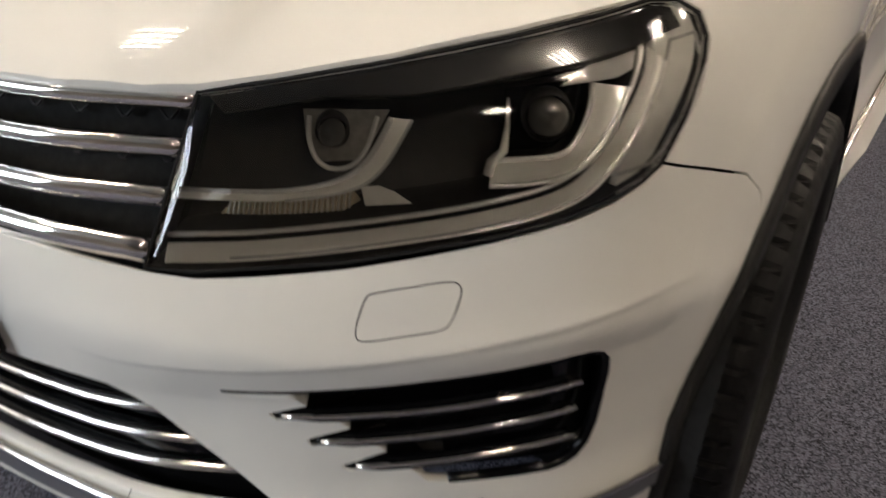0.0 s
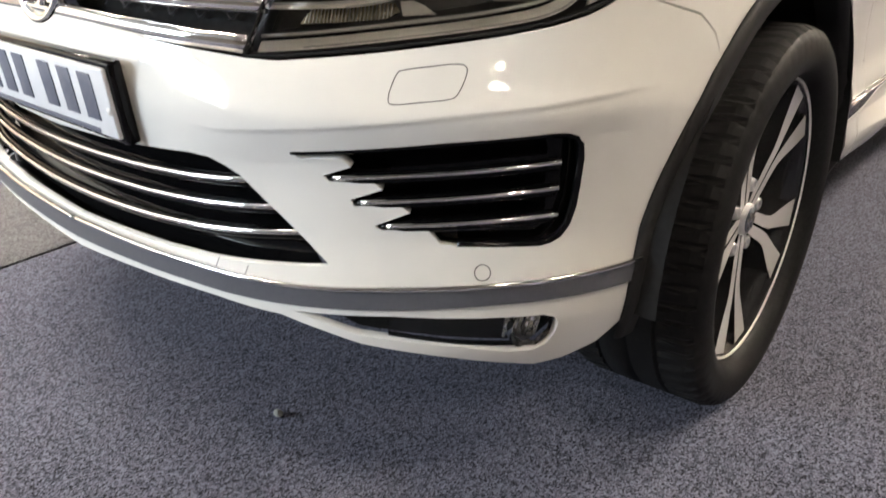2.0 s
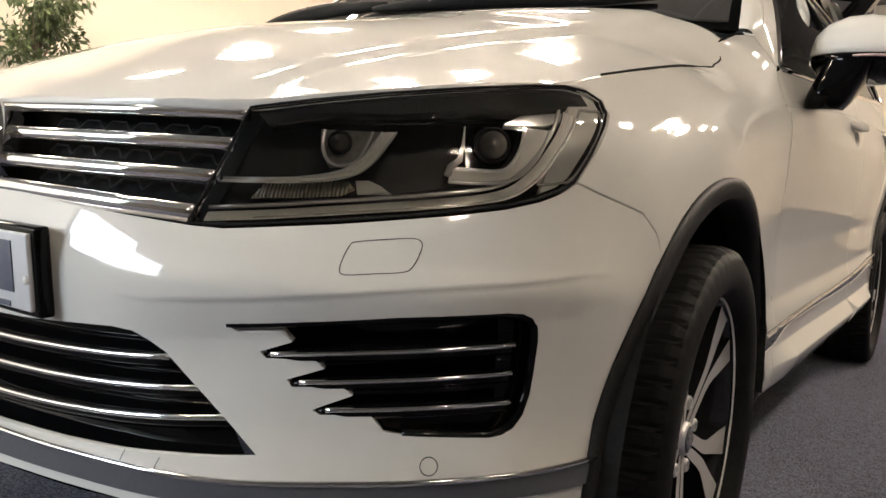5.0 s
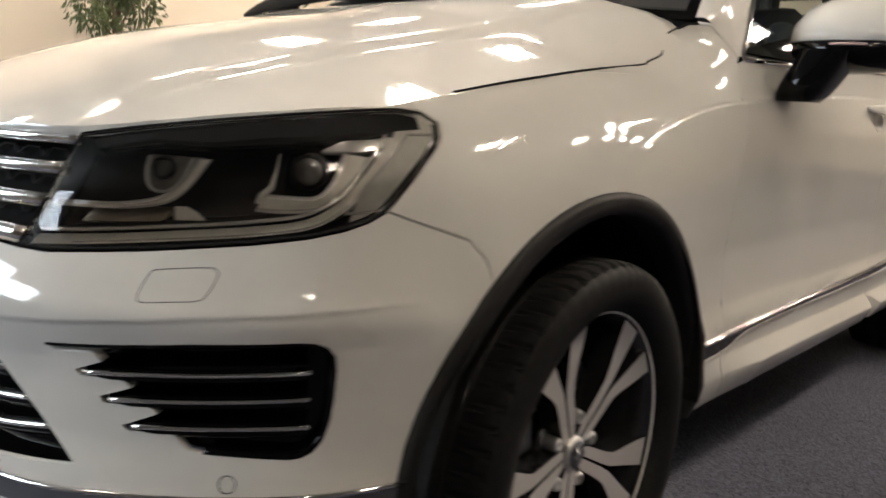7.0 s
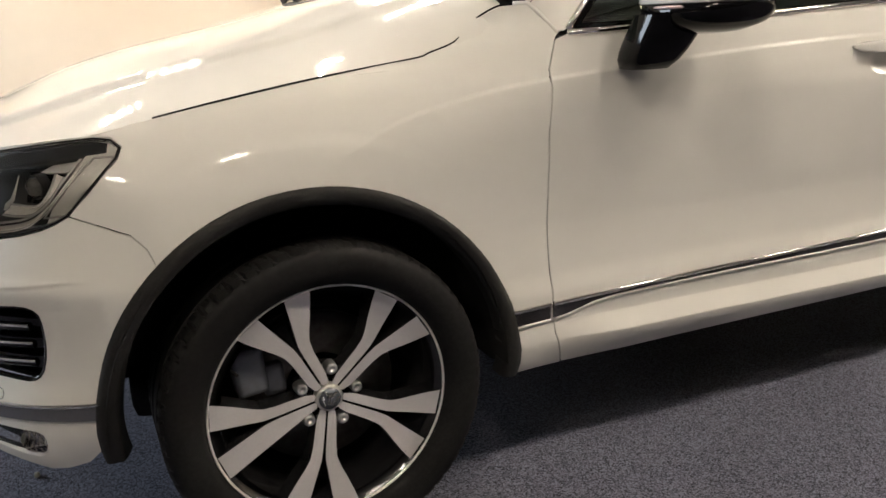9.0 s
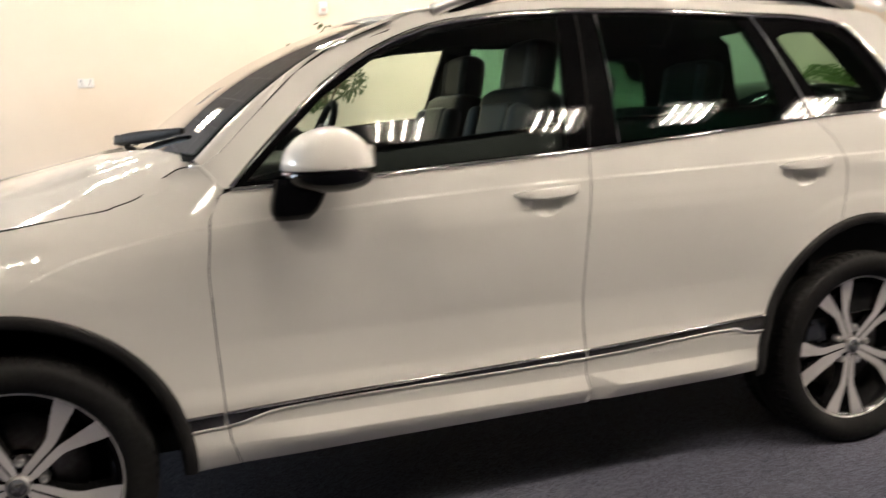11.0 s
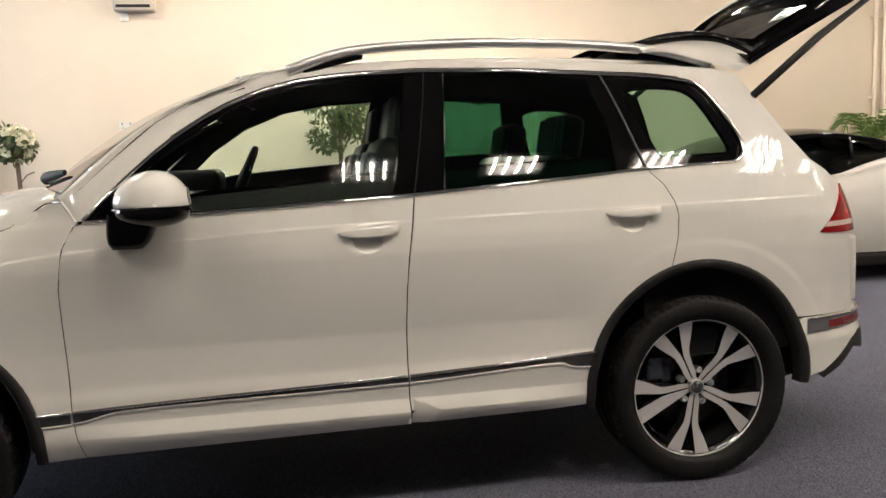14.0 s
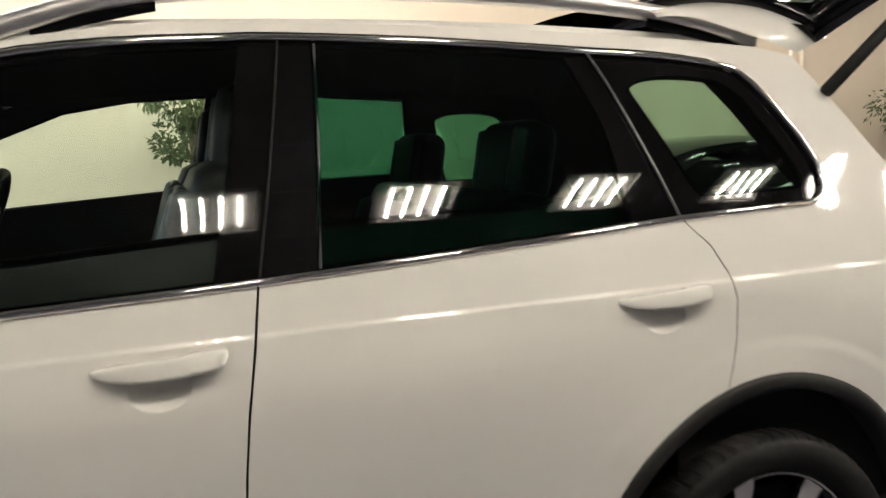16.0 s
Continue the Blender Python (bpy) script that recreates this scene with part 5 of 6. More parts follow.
part("gate_glass", sheet([(-.615, .28), (0, .32), (.615, .28), (.66, .60), (.665, .78), (-.665, .78), (-.66, .60)], gate, .06, thick=.006, out=-.004), PRIVACY, tailgate, "dark tailgate glass")
part("gate_panel", sheet([(-.76, .85), (.76, .85), (.74, 1.10), (.66, 1.26), (-.66, 1.26), (-.74, 1.10)], gate, .06, thick=.06), PAINT, tailgate, "white lower panel of the tailgate")
for s in (1, -1):
    strut = part("gas_strut", tube([(3.255, -.74 * s, 1.525), (3.56, -.72 * s, 1.76), gate(-.70 * s, .86, -.04)], [.017, .017, .011], 10), PLASTIC, car, "black gas strut holding the tailgate")
    part("strut_ball", lathe([(.0, .016), (.012, .012), (.016, 0), (.012, -.012), (.0, -.016)], 12, "z"), CHROME, strut, "", Matrix.Translation((3.52, -.722 * s, 1.73)))

# under the body and the cabin floor
part("underbody", box(3.9, 1.36, .10, .03, (1.55, 0, .345)), CAVITY, car, "dark underbody")
for s in (1, -1):
    part("sill_panel", box(2.0, .42, .12, .02, (1.45, -.66 * s, .40)), CAVITY, car)
part("bulkhead", box(.04, 1.5, .75, .01, (.62, 0, .74)), LINING, car)
part("cabin_floor", box(2.9, 1.66, .06, .01, (2.1, 0, .52)), LINING, car, "dark cabin floor")

# cabin
part("dashboard", merge(box(.48, 1.56, .20, .06, (.79, 0, 1.105), 3), box(.22, 1.54, .36, .05, (.94, 0, .93), 3), box(.24, .40, .10, .035, (.90, .37, 1.215), 3)), LEATHER, car, "black padded dashboard")
part("console", box(.85, .26, .30, .04, (1.30, 0, .72), 3), LEATHER, car, "black centre console")
wheel_at = pose(1.12, .37, 1.225, 0, -66, 0)
ring = [(.185 * math.cos(a), .185 * math.sin(a), 0) for a in np.linspace(0, 2 * math.pi, 41)[:-1]]
steer = part("steering_wheel", tube(ring, .016, 10, True), LEATHER, car, "black leather steering wheel", wheel_at)
part("hub_pad", box(.17, .15, .05, .03), LEATHER, steer)
for a in (0, 130, 230):
    part("spoke", tube([(0, 0, 0), (.18 * math.cos(radians(a + 90)), .18 * math.sin(radians(a + 90)), 0)], .015, 8), SATIN, steer)


def seat(name, x, y, wide, rest, low=0.0):
    st = part(name, box(.52, wide, .17, .06, (x, y, .80), 3, (0, -6, 0)), LEATHER, car, "black leather seat with grey centre panels")
    part("seat_panel", box(.44, wide * .55, .03, .014, (x + .0, y, .885), 3, (0, -6, 0)), GREY_LEATHER, st, "grey leather panel")
    lean = 17
    part("backrest", box(.17, wide, .62 - low, .075, (x + .34 - low * .15, y, 1.10 - low / 2), 3, (0, lean, 0)), LEATHER, st)
    for e in (-1, 1):
        part("back_bolster", box(.13, .09, .54 - low, .045, (x + .275 - low * .15, y + e * (wide / 2 - .05), 1.08 - low / 2), 3, (0, lean, 0)), GREY_LEATHER, st, "grey leather bolster")
    part("back_panel", box(.03, wide * .5, .48 - low, .014, (x + .25 - low * .15, y, 1.12 - low / 2), 3, (0, lean, 0)), GREY_LEATHER, st, "grey leather panel")
    for dy in rest:
        hr = part("headrest", box(.125, .27, .21, .058, (x + .46 - low * .3, y + dy, 1.475 - low), 6, (0, 10, 0)), LEATHER, st, "black headrest with grey sides")
        for e in (-1, 1):
            part("headrest_side", box(.085, .035, .17, .016, (x + .435 - low * .3, y + dy + e * .112, 1.475 - low), 3, (0, 10, 0)), GREY_LEATHER, hr, "grey leather side")
            part("headrest_post", tube([(x + .43 - low * .3, y + dy + e * .06, 1.33 - low), (x + .45 - low * .3, y + dy + e * .06, 1.42 - low)], .007, 8), CHROME, hr)
    return st


seat("front_seat", 1.37, -.38, .52, (0,))
seat("front_seat", 1.37, .38, .52, (0,))
seat("rear_bench", 2.10, 0, 1.36, (-.42, .42), .10)
part("parcel_shelf", box(.62, 1.3, .03, .012, (3.25, 0, 1.13)), LINING, car)
for s in (1, -1):
    part("door_card", sheet([(2.20, .48), (2.20, 1.15), (2.6, 1.222), (3.30, 1.268), (4.20, 1.292), (4.20, .85), (3.95, .48)], (skin if s > 0 else lambda u, z, o=0: skin(u, z + (.035 if z > 1.1 else 0), o)), .08, thick=.02, mirror=s < 0, flip=True, out=-.055), LEATHER, car, "black door lining")
    part("boot_lining", sheet([(4.22, .50), (4.22, 1.215), (4.60, 1.235), (5.15, 1.15), (5.15, .50)], skin, .10, thick=.02, mirror=s < 0, flip=True, out=-.07), LINING, car, "dark boot lining")
    part("centre_post", tube([skin(u, z, -.06) for u, z in ((3.30, .60), (3.315, 1.15), (3.40, 1.60))] if s > 0 else [(lambda q: (q[0], -q[1], q[2]))(skin(u, z, -.06)) for u, z in ((3.30, .60), (3.315, 1.15), (3.40, 1.60))], .035, 8), LINING, car, "dark centre post lining")
rail_in = [(u, z - .022) for u, z in CANT[2:13]] + [(4.745, 1.600), (4.80, 1.52), (4.88, 1.375), (4.975, 1.245), (5.08, 1.165), (4.62, 1.205), (4.25, 1.195), (3.684, 1.165), (3.333, 1.15), (2.57, 1.12), (2.215, 1.120)]
for s in (1, -1):
    part("pillar_lining", sheet(rail_in, skin, .06, [shrink(g, -.004) for g in (GLASS_F, GLASS_R, GLASS_Q)], .012, mirror=s < 0, flip=True, out=-.034), LINING, car, "dark lining of the roof pillars")
for s in (1, -1):
    edge_in = [(x, y * s, z) for x, y, z in (skin(u, z, -.035) for u, z in ((4.60, 1.635), (4.70, 1.59), (4.76, 1.50), (4.83, 1.375), (4.92, 1.245), (5.02, 1.165)))]
    part("rear_pillar_trim", ruled(edge_in, [(x + .02, y + (.30 if s > 0 else .46) * s, z) for x, y, z in edge_in], 3, .02, (1, 0, 0)), LINING, car, "dark trim of the rear pillar")
for s in (1, -1):
    part("pillar_trim", sheet([(s * .79, .10), (s * .985, .06), (s * .985, .97), (s * .82, .90)], screen, .05, thick=.02, out=-.045), LINING, car, "dark trim of the windscreen pillar")
    part("sun_visor", sheet([(s * .08, .80), (s * .72, .80), (s * .74, .98), (s * .06, .98)], screen, .06, thick=.018, out=-.075), LINING, car, "dark sun visor")
part("instrument_hood", box(.26, .42, .13, .05, (.90, .37, 1.235), 3), LEATHER, car, "black padded instrument hood")
part("inner_mirror", box(.03, .23, .065, .02, (.98, .02, 1.53)), BLACK, car, "black inner mirror")

# ---- wheels of the large car ----
def spoke_outline(sign):
    """One of a pair of spokes, fanning out from the hub: (along, across)."""
    c = [(.026, .0022), (.12, .0032), (.146, .005), (.20, .0185), (.2555, .032)]
    o = [(.243, .0875), (.215, .073), (.186, .056), (.162, .041), (.142, .031), (.115, .0265), (.08, .0245), (.050, .0225), (.030, .0165)]
    return [(r, sign * a) for r, a in c + o]


GROW = 1.05         # rim size over the drawn pattern


def build_wheel(parent, at, face, turn):
    hub = part("wheel", lathe([(.236, .10), (.236, -.08), (.250, -.088), (.2575, -.096), (.264, -.105), (.266, -.107), (.268, -.106), (.269, -.098), (.262, -.09)][::-1], 64, "y"), SPOKE_SIDE, parent, "alloy wheel with five twin spokes and a black tyre", at @ pose(0, 0, 0, 0, turn, 0 if face > 0 else 180) @ Matrix.Diagonal((GROW, 1, GROW, 1)))
    prof = [(.274, -.098), (.2800, -.113), (.2925, -.132), (.322, -.1400), (.349, -.136), (.3630, -.126), (.3685, -.112), (.3702, -.104)]
    tread = []
    for y0, y1 in ((-.100, -.062), (-.053, -.006), (.006, .053), (.062, .100)):
        tread += [(.3702, y0), (.3702, y1), (.3625, y1 + .001), (.3625, y1 + .007)]
    prof += tread[:-2] + [(.3685, .112), (.3630, .126), (.340, .136), (.295, .130), (.274, .10)]
    n, verts, faces = 328, [], []
    for r, y in prof:
        for i in range(n):
            a = 2 * math.pi * i / n
            rr = r - (.0048 if (i + int(y * 60)) % 5 == 0 and .3625 < r and abs(y) > .06 else 0)
            verts.append((rr / GROW * math.cos(a), y, rr / GROW * math.sin(a)))
    for j in range(len(prof) - 1):
        for i in range(n):
            k = (i + 1) % n
            faces.append((j * n + i, (j + 1) * n + i, (j + 1) * n + k, j * n + k))
    tyre = mesh("tyre", verts, faces)
    tyre.polygons.foreach_set("use_smooth", [not (.3625 < GROW * math.hypot(verts[f[0]][0], verts[f[0]][2]) and abs(verts[f[0]][1]) > .05) for f in faces])
    part("tyre", tyre, RUBBER, hub, "black tyre with grooved tread")
    part("barrel", lathe([(.236, -.095), (.228, -.06), (.222, .08), (.10, .085), (.0, .085)], 48, "y"), SPOKE_SIDE, hub, "black wheel barrel")
    part("rim_ring", lathe([(.2590, -.1045), (.2602, -.1070), (.2618, -.1080), (.2632, -.1080), (.2642, -.1065)], 96, "y"), RIM_EDGE, hub, "machined rim edge")
    for k in range(5):
        w = radians(90 + 72 * k + 36)
        for sign in (1, -1):
            line = spoke_outline(sign)
            bm = bmesh.new()
            m = Matrix(((math.cos(w), 0, -math.sin(w)), (0, 1, 0), (math.sin(w), 0, math.cos(w))))
            def lift(r):
                return spline([.026, .05, .10, .18, .255], [-.074, -.076, -.080, -.089, -.099], r)
            top = [bm.verts.new(m @ Vector((r, lift(r), a))) for r, a in line]
            low = [bm.verts.new(m @ Vector((r, lift(r) + .045, a * (1.08 if abs(a) > .02 else .8)))) for r, a in line]
            f = bm.faces.new(top)
            f.material_index = 0
            q = len(line)
            for i in range(q):
                g = bm.faces.new((top[i], low[i], low[(i + 1) % q], top[(i + 1) % q]))
                g.material_index = 1
            bmesh.ops.triangulate(bm, faces=[f])
            bmesh.ops.recalc_face_normals(bm, faces=bm.faces[:])
            part("spoke", bm, (SPOKE_FACE, SPOKE_SIDE), hub, "machined spoke with black flanks")
    part("centre_dish", lathe([(.074, -.03), (.072, -.046), (.050, -.054), (.030, -.060)], 32, "y"), SPOKE_SIDE, hub)
    cap = part("hub_cap", lathe([(.031, -.060), (.0305, -.080), (.028, -.0835), (.0, -.0845)][::-1], 32, "y"), SATIN, hub, "round hub cap")
    part("cap_field", lathe([(.0, -.0857), (.0245, -.0853), (.0245, -.082)], 28, "y"), CALIPER, cap)
    for a, b in (((-.014, .018), (-.007, .003)), ((.007, .003), (.014, .018)), ((-.022, .006), (-.011, -.019)), ((.011, -.019), (.022, .006)), ((-.003, .015), (-.003, -.015)), ((.003, -.015), (.003, .015))):
        part("cap_bar", tube([(.86 * a[0], -.0862, .86 * a[1]), (.86 * b[0], -.0862, .86 * b[1])], .0022, 6), CHROME, cap)
    for k in range(5):
        w = radians(90 + 72 * k)
        part("wheel_bolt", lathe([(.0, -.074), (.0040, -.074), (.0055, -.079), (.0105, -.080), (.0128, -.076), (.0136, -.068), (.0142, -.050)], 14, "y"), SATIN, hub, "grey wheel bolt", Matrix.Translation((.065 * math.cos(w), 0, .065 * math.sin(w))))
    part("brake_disc", lathe([(.08, -.01), (.172, -.01), (.172, .018), (.08, .018)], 48, "y"), IRON, hub, "brake disc")
    # the front pair takes the paler colour with the daylight in it
    part("brake_caliper", merge(box(.070, .06, .105, .014, (-.168, -.022, .052), 2, (0, -16, 0)), box(.05, .05, .07, .012, (-.112, -.012, .030), 2, (0, -16, 0))), CALIPER_DAYLIT if at.translation.x < 1 else CALIPER, hub, "grey brake caliper")
    part("valve", tube([(.225 * math.cos(radians(162)), -.075, .225 * math.sin(radians(162))), (.214 * math.cos(radians(162)), -.09, .214 * math.sin(radians(162)))], .004, 6), PLASTIC, hub)
    return hub


for x, z, turn in ((0.012, .367, 10.5), (2.904, .370, 10.5)):
    steer_in = pose(0, 0, 0, 0, 0, 2.4 if x < 1 else 0)
    build_wheel(car, Matrix.Translation((x, -.834, z)) @ steer_in, 1, turn)
    build_wheel(car, Matrix.Translation((x, .834, z)) @ steer_in, -1, turn)

# ---- white sports car parked behind ----
sports = thing("sports_car", "white sports car with a black roof and yellow brake calipers", "sports car", pose(7.62, 3.86, 0, 0, 0, -5) @ Matrix.Diagonal((1.19, 1.15, 1.19, 1)))


def sport_low(x, w, out=0.0):
    """Half section of the sports car's body: w from 0 at the sill to 1 at the centre line of its deck."""
    wide = spline([-3.75, -3.4, -2.65, -1.5, -.6, .0, .5, .8, .88], [.55, .82, .945, .90, .925, .955, .93, .86, .80], x)
    belt = spline([-3.75, -3.3, -2.65, -2.1, -1.5, -.9, -.3, .0, .4, .88], [.52, .66, .79, .80, .80, .87, .99, 1.01, .97, .92], x)
    deck = spline([-3.75, -3.3, -2.65, -2.1, -1.5, -.9, -.3, .0, .4, .88], [.55, .70, .82, .90, .92, .96, 1.03, 1.035, 1.0, .94], x)
    if w < .6:
        t = w / .6
        y = wide * (.93 + .07 * math.sin(math.pi * min(1, t * 1.1)))
        y -= .06 * max(0, t - .75) * 4 * wide * .5
        z = .20 + (belt - .20) * t
    else:
        t = (w - .6) / .4
        y = (wide * .93 - .12 * wide * .5) * (1 - t)
        z = belt + (deck - belt) * math.sin(t * math.pi / 2)
    return x, -(y + out), z


for s in (False, True):
    poly = [(-3.72, .02), (-3.03, .02)] + [(-2.65 + .375 * math.cos(a), .02 + .62 * max(0, math.sin(a)) * .72) for a in np.linspace(math.pi, 0, 14)][1:-1] + [(-2.27, .02), (-.39, .02)] + \
           [(.0 + .385 * math.cos(a), .02 + .45 * max(0, math.sin(a))) for a in np.linspace(math.pi, 0, 14)][1:-1] + [(.39, .02), (.84, .05), (.86, .5), (.86, 1.0), (-3.72, 1.0)]
    part("body", sheet(poly, sport_low, .05, thick=.03, mirror=s), PAINT_2, sports, "white painted body")


def sport_roof(x, w, out=0.0):
    top = spline([-2.25, -1.8, -1.35, -.95, -.5, -.1, .2], [.88, 1.08, 1.225, 1.255, 1.19, 1.07, .97], x)
    low = spline([-2.25, -1.5, -.9, -.3, .2], [.82, .80, .86, .94, .95], x)
    base = spline([-2.25, -1.5, -.9, -.3, .2], [.78, .80, .80, .72, .55], x)
    t = w
    y = base * (1 - .28 * t * t) if t < .62 else base * (1 - .28 * .384) * max(0.0, 1 - (t - .62) / .38) ** .55
    z = low + (top - low) * max(0.0, math.sin(t * math.pi / 2)) ** .8
    return x, -(y + out), z


for s in (False, True):
    part("roof", sheet([(-2.2, .0), (.15, .0), (.15, 1.0), (-2.2, 1.0)], sport_roof, .05, [[(-1.55, .08), (-.98, .10), (-.42, .18), (-.22, .26), (-.55, .42), (-1.0, .52), (-1.3, .52), (-1.62, .30)]], thick=.02, mirror=s), BLACK, sports, "gloss black roof")
    part("side_window", sheet([(-1.57, .06), (-.98, .08), (-.42, .16), (-.20, .26), (-.54, .44), (-1.0, .54), (-1.3, .54), (-1.64, .30)], sport_roof, .05, thick=.004, mirror=s, out=-.006), SCREEN, sports, "dark side window")
    part("window_post", tube([(lambda q: (q[0], -q[1] if s else q[1], q[2]))(sport_roof(-.72, t, .004)) for t in (.1, .3, .5)], .015, 6), BLACK, sports)
part("cabin", box(1.7, 1.3, .5, .1, (-1.0, 0, .80), 2), LINING, sports)
part("floor_pan", box(4.0, 1.5, .10, .02, (-1.4, 0, .22)), CAVITY, sports)
for s in (1, -1):
    part("side_sill", box(1.95, .10, .09, .02, (-1.33, -.90 * s, .17)), PLASTIC, sports, "black side sill")
    part("tail_diffuser", box(.14, .5, .14, .02, (.82, -.45 * s, .28)), PLASTIC, sports)
for x, r in ((-2.65, .345), (0.0, .352)):
    for s in (1, -1):
        wl = part("wheel", lathe([(r * .70, .11), (r * .70, -.10), (r * .735, -.118), (r * .76, -.118), (r * .77, -.10)][::-1], 40, "y"), SATIN, sports, "silver star-spoke wheel with a black tyre", pose(x, -.80 * s, r, 0, 0, 0 if s > 0 else 180))
        part("tyre", lathe([(r * .74, -.105), (r * .78, -.132), (r * .9, -.138), (r * .97, -.12), (r, -.09), (r, .09), (r * .96, .13), (r * .74, .13)][::-1], 48, "y"), RUBBER, wl, "black tyre")
        part("barrel", lathe([(r * .68, -.09), (r * .66, .09), (.0, .09)], 32, "y"), SPOKE_SIDE, wl)
        for k in range(5):
            w = radians(90 + 72 * k)
            for e in (-1, 1):
                part("spoke", tube([(.03 * math.cos(w), -.085, .03 * math.sin(w)), (r * .36 * math.cos(w + e * .5), -.098, r * .36 * math.sin(w + e * .5)), (r * .71 * math.cos(w + e * .12), -.104, r * .71 * math.sin(w + e * .12))], .012, 6), SATIN, wl)
        part("hub_cap", lathe([(.0, -.112), (.03, -.110), (.034, -.085)], 20, "y"), YELLOW, wl, "yellow hub cap")
        part("brake_disc", lathe([(.06, -.03), (r * .56, -.03), (r * .56, .0), (.06, .0)], 32, "y"), IRON, wl)
        part("brake_caliper", box(.07, .08, .20, .02, (-r * .46, -.04, .03), 2, (0, 10, 0)), YELLOW, wl, "yellow brake caliper")
        part("wheel_liner", lathe([(r * 1.10, -.10), (r * 1.10, .25), (.0, .25)], 32, "y"), CAVITY, sports, "", pose(x, -.80 * s, r, 0, 0, 0 if s > 0 else 180))

# ---- plants ----
def leaf_cloud(rng, centre, radii, count, length, width, droop=.3):
    """Many small folded leaves in an uneven crown."""
    verts, faces = [], []
    lumps = [(Vector((rng.gauss(0, .5), rng.gauss(0, .5), rng.gauss(0, .5))), rng.uniform(.28, .5)) for _ in range(17)]
    made = 0
    while made < count:
        c, r = rng.choice(lumps)
        d = Vector((rng.gauss(0, 1), rng.gauss(0, 1), rng.gauss(0, 1))).normalized() * (r * rng.uniform(.3, 1.0))
        p = c + d
        if p.length > 1.15:
            continue
        p = Vector((p.x * radii[0], p.y * radii[1], p.z * radii[2])) + Vector(centre)
        way = (d.normalized() + Vector((rng.uniform(-.6, .6), rng.uniform(-.6, .6), rng.uniform(-.8, .3) - droop))).normalized()
        across = way.cross(Vector((rng.uniform(-1, 1), rng.uniform(-1, 1), rng.uniform(-1, 1)))).normalized()
        up = way.cross(across)
        l, w = length * rng.uniform(.6, 1.25), width * rng.uniform(.7, 1.2)
        k = len(verts)
        verts += [p, p + way * l * .45 + across * w + up * w * .3, p + way * l * .5, p + way * l * .45 - across * w + up * w * .3, p + way * l]
        faces += [(k, k + 1, k + 2), (k + 1, k + 4, k + 2), (k, k + 2, k + 3), (k + 2, k + 4, k + 3)]
        made += 1
    return mesh("leaves", verts, faces, False)


def pot(parent, r, h):
    p = part("pot", lathe([(.0, .0), (r * .72, .0), (r * .76, .02), (r * .95, h * .9), (r, h * .92), (r, h), (r * .9, h), (r * .86, h * .9)], 32, "z"), POT, parent, "dark round pot")
    part("soil", lathe([(r * .87, h * .9), (.0, h * .93)][::-1], 24, "z"), SOIL, parent)
    return p


def fig_tree(x, y, height, spread, seed, name="indoor_tree", label="green leafy potted fig tree against the wall"):
    rng = random.Random(seed)
    t = thing(name, label, "potted tree", Matrix.Translation((x, y, 0)))
    pot(t, .20, .36)
    crown_z = height - spread * 1.05
    part("trunk", tube([(0, 0, .30), (.02, .01, .6), (-.01, .02, .95), (.015, 0, crown_z * .85), (0, 0, crown_z + .1)], [.034, .030, .027, .024, .014], 10), BARK, t, "brown trunk")
    for k in range(9):
        a = rng.uniform(0, 6.28)
        z0 = crown_z * rng.uniform(.78, 1.0)
        e = (math.cos(a) * spread * rng.uniform(.5, .85), math.sin(a) * spread * rng.uniform(.5, .85), crown_z + spread * rng.uniform(-.2, .75))
        part("limb", tube([(0, 0, z0), (e[0] * .45, e[1] * .45, (z0 + e[2]) / 2 + .05), e], [.014, .009, .004], 6), BARK, t)
    part("crown", leaf_cloud(rng, (0, 0, crown_z + spread * .2), (spread, spread, spread * .95), 2100, .070, .014, .45), LEAF, t, "crown of many small green leaves")
    return t


fig_tree(1.90, 4.80, 2.17, .40, 3)
fig_tree(10.05, 4.55, 2.08, .58, 5)

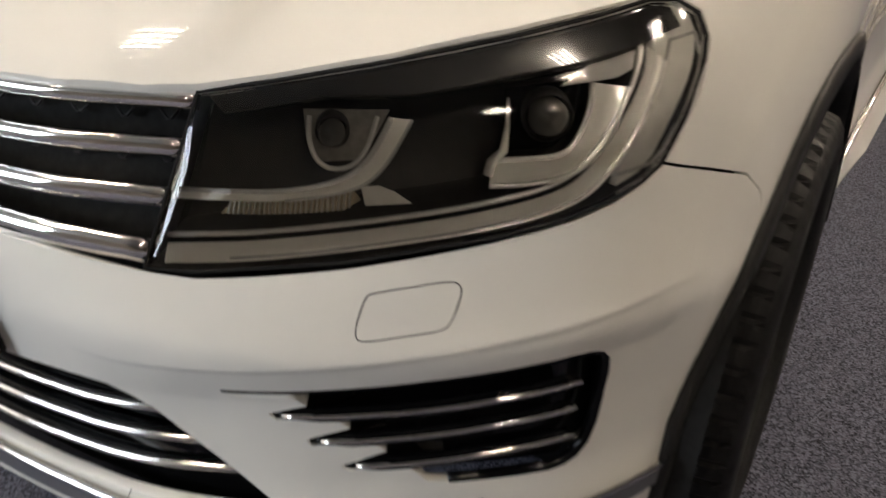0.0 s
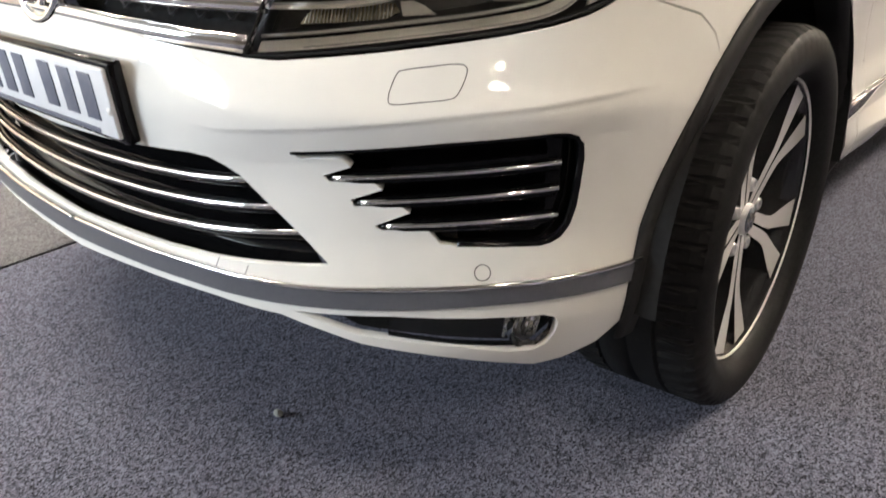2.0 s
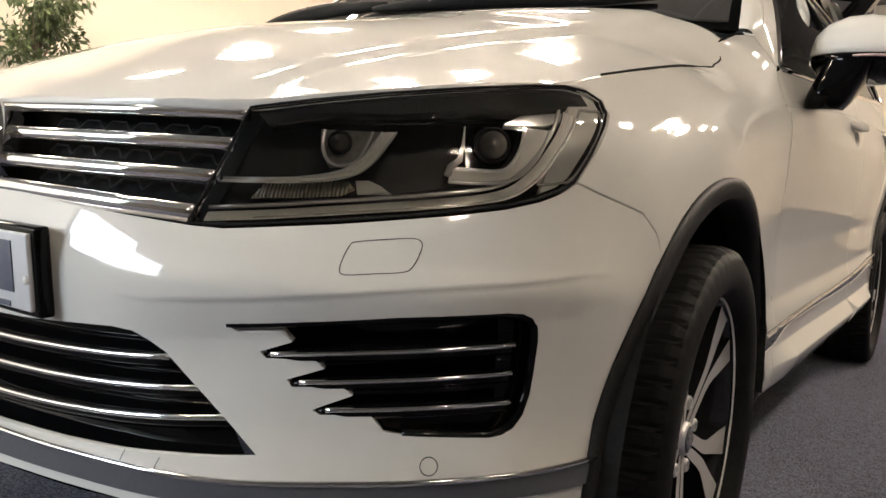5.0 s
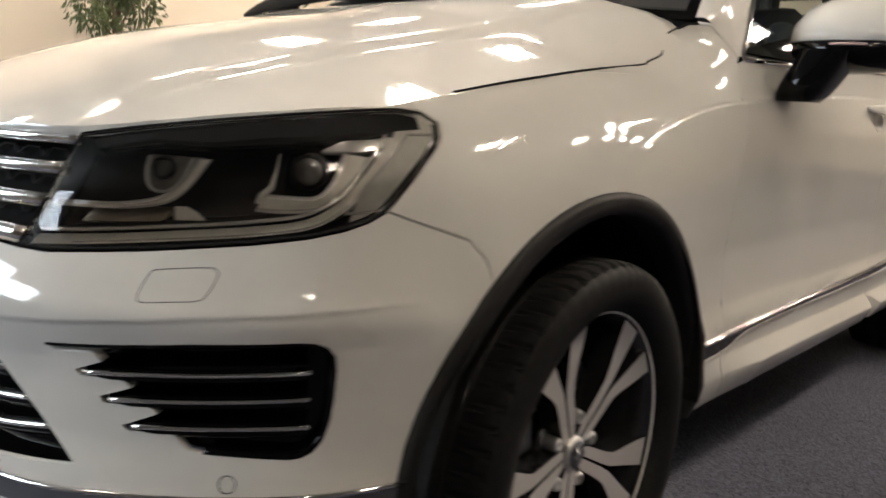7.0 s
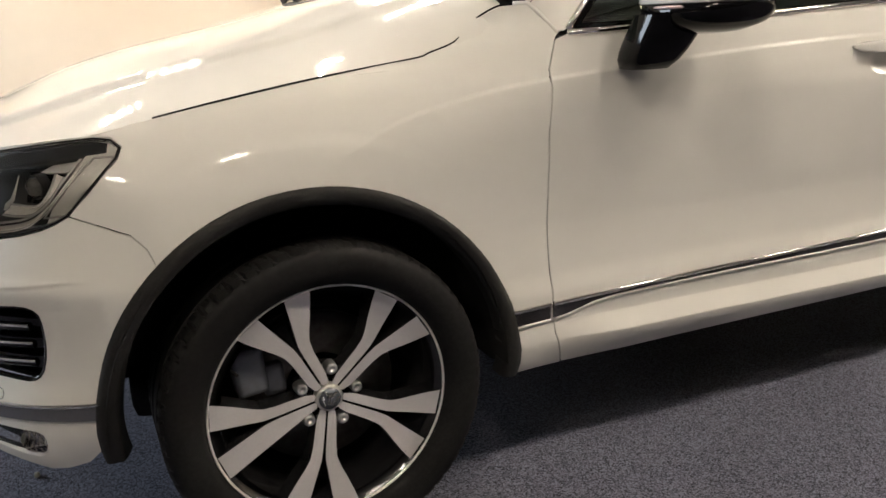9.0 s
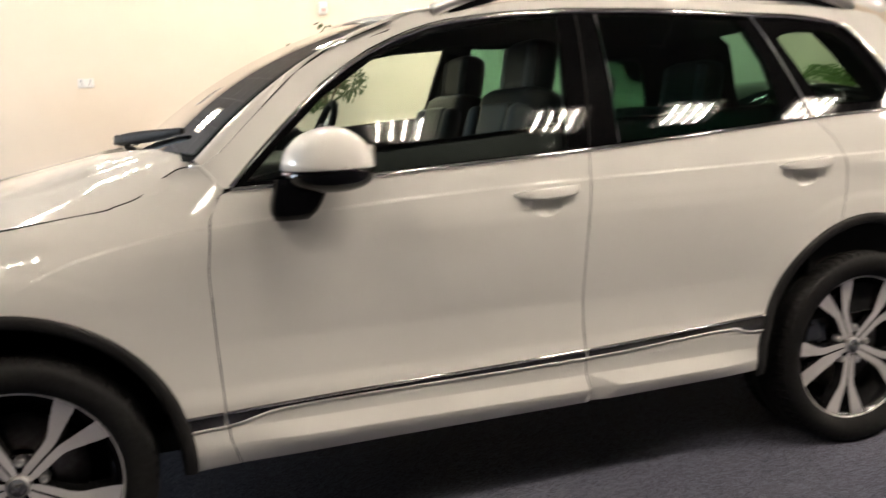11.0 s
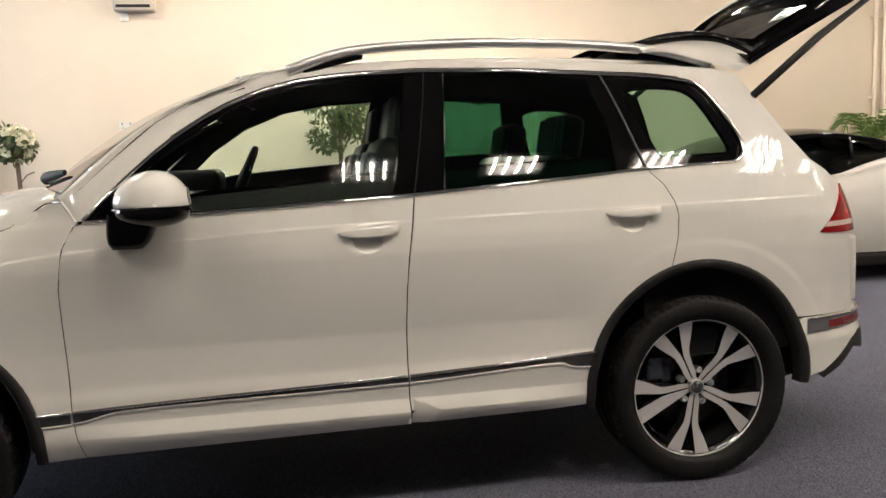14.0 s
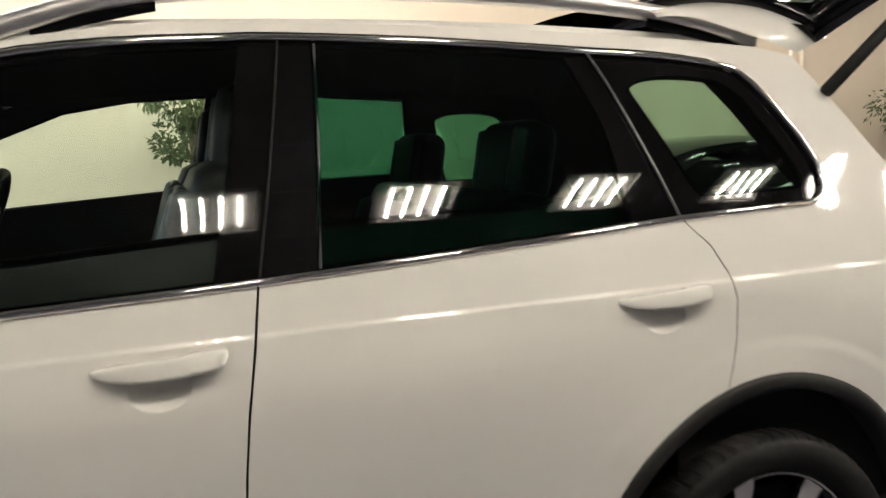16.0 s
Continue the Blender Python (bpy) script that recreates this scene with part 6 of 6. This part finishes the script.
# palm behind the sports car
rng = random.Random(11)
palm = thing("potted_palm", "small green potted palm by the wall", "potted palm", Matrix.Translation((8.42, 4.85, 0)))
pot(palm, .22, .42)
part("stem", tube([(0, 0, .36), (.01, .0, .9), (0, 0, 1.36)], [.05, .045, .04], 10), BARK, palm)
for k in range(17):
    a = k * 2.4
    l, rise = rng.uniform(.42, .62), rng.uniform(.18, .5)
    verts, faces = [], []
    spine = [(math.cos(a) * l * t, math.sin(a) * l * t, 1.34 + rise * math.sin(t * 2.2) - .25 * t * t) for t in np.linspace(0, 1, 13)]
    for i in range(1, 12):
        p = Vector(spine[i])
        d = (Vector(spine[i + 1]) - Vector(spine[i - 1])).normalized()
        w = d.cross(Vector((0, 0, 1))).normalized()
        for e in (-1, 1):
            b = len(verts)
            ll = .20 * math.sin(math.pi * (i + 1) / 14)
            tip = p + w * e * ll + d * ll * .8 + Vector((0, 0, -.04))
            verts += [p, p + d * .02 + w * e * ll * .5 + Vector((0, 0, .01)), tip, p - d * .012 + w * e * ll * .45]
            faces.append((b, b + 1, b + 2, b + 3))
    fr = part("frond", mesh("frond", verts, faces, False), PALM, palm, "green palm frond")
    part("rib", tube(spine, .006, 5), PALM, fr)

# white flowers on a stem in a tall planter
rng = random.Random(4)
fl = thing("flower_tree", "ball of white flowers on a thin stem in a dark planter", "flowers", Matrix.Translation((-1.315, 4.90, 0)))
part("planter", box(.34, .34, .80, .02, (0, 0, .40)), POT, fl, "dark square planter")
part("stem", tube([(0, 0, .78), (.01, 0, 1.1), (0, .01, 1.48)], .022, 8), BARK, fl, "dark stem")
part("twig", tube([(0, 0, 1.20), (.08, 0, 1.30), (.15, .02, 1.33)], .006, 6), BARK, fl)
part("foliage", leaf_cloud(rng, (0, 0, 1.60), (.19, .19, .18), 420, .08, .022, .1), LEAF, fl, "dark green leaves")
for k in range(30):
    d = Vector((rng.gauss(0, 1), rng.gauss(0, 1), rng.gauss(.3, .8))).normalized()
    c = Vector((0, 0, 1.615)) + Vector((d.x * .175, d.y * .175, d.z * .16))
    verts, faces = [], []
    q = Vector((0, 0, 1)).rotation_difference(d)
    for ringn, (n, r, lift) in enumerate(((6, .066, .0), (5, .049, .019), (4, .028, .032))):
        for i in range(n):
            a = 2 * math.pi * i / n + ringn * .5
            b = len(verts)
            loc = [(0, 0, lift - .01), (math.cos(a - .5) * r * .8, math.sin(a - .5) * r * .8, lift + .012), (math.cos(a) * r, math.sin(a) * r, lift + .008), (math.cos(a + .5) * r * .8, math.sin(a + .5) * r * .8, lift + .012)]
            verts += [c + q @ Vector(p) for p in loc]
            faces.append((b, b + 1, b + 2, b + 3))
    part("blossom", mesh("blossom", verts, faces), PETAL, fl, "white blossom")

# pebble on the carpet
bm = bmesh.new()
bmesh.ops.create_icosphere(bm, subdivisions=2, radius=.011)
for v in bm.verts:
    v.co = Vector((v.co.x * .8, v.co.y, v.co.z * .75 + .0082)) * (1 + .18 * noise.noise(v.co * 90))
    v.co.z = max(v.co.z, 0)
peb = part("pebble", bm, STONE)
tagged(peb, "small grey pebble lying on the carpet", "pebble")
peb.matrix_basis = Matrix.Translation((-.680, -.282, 0))
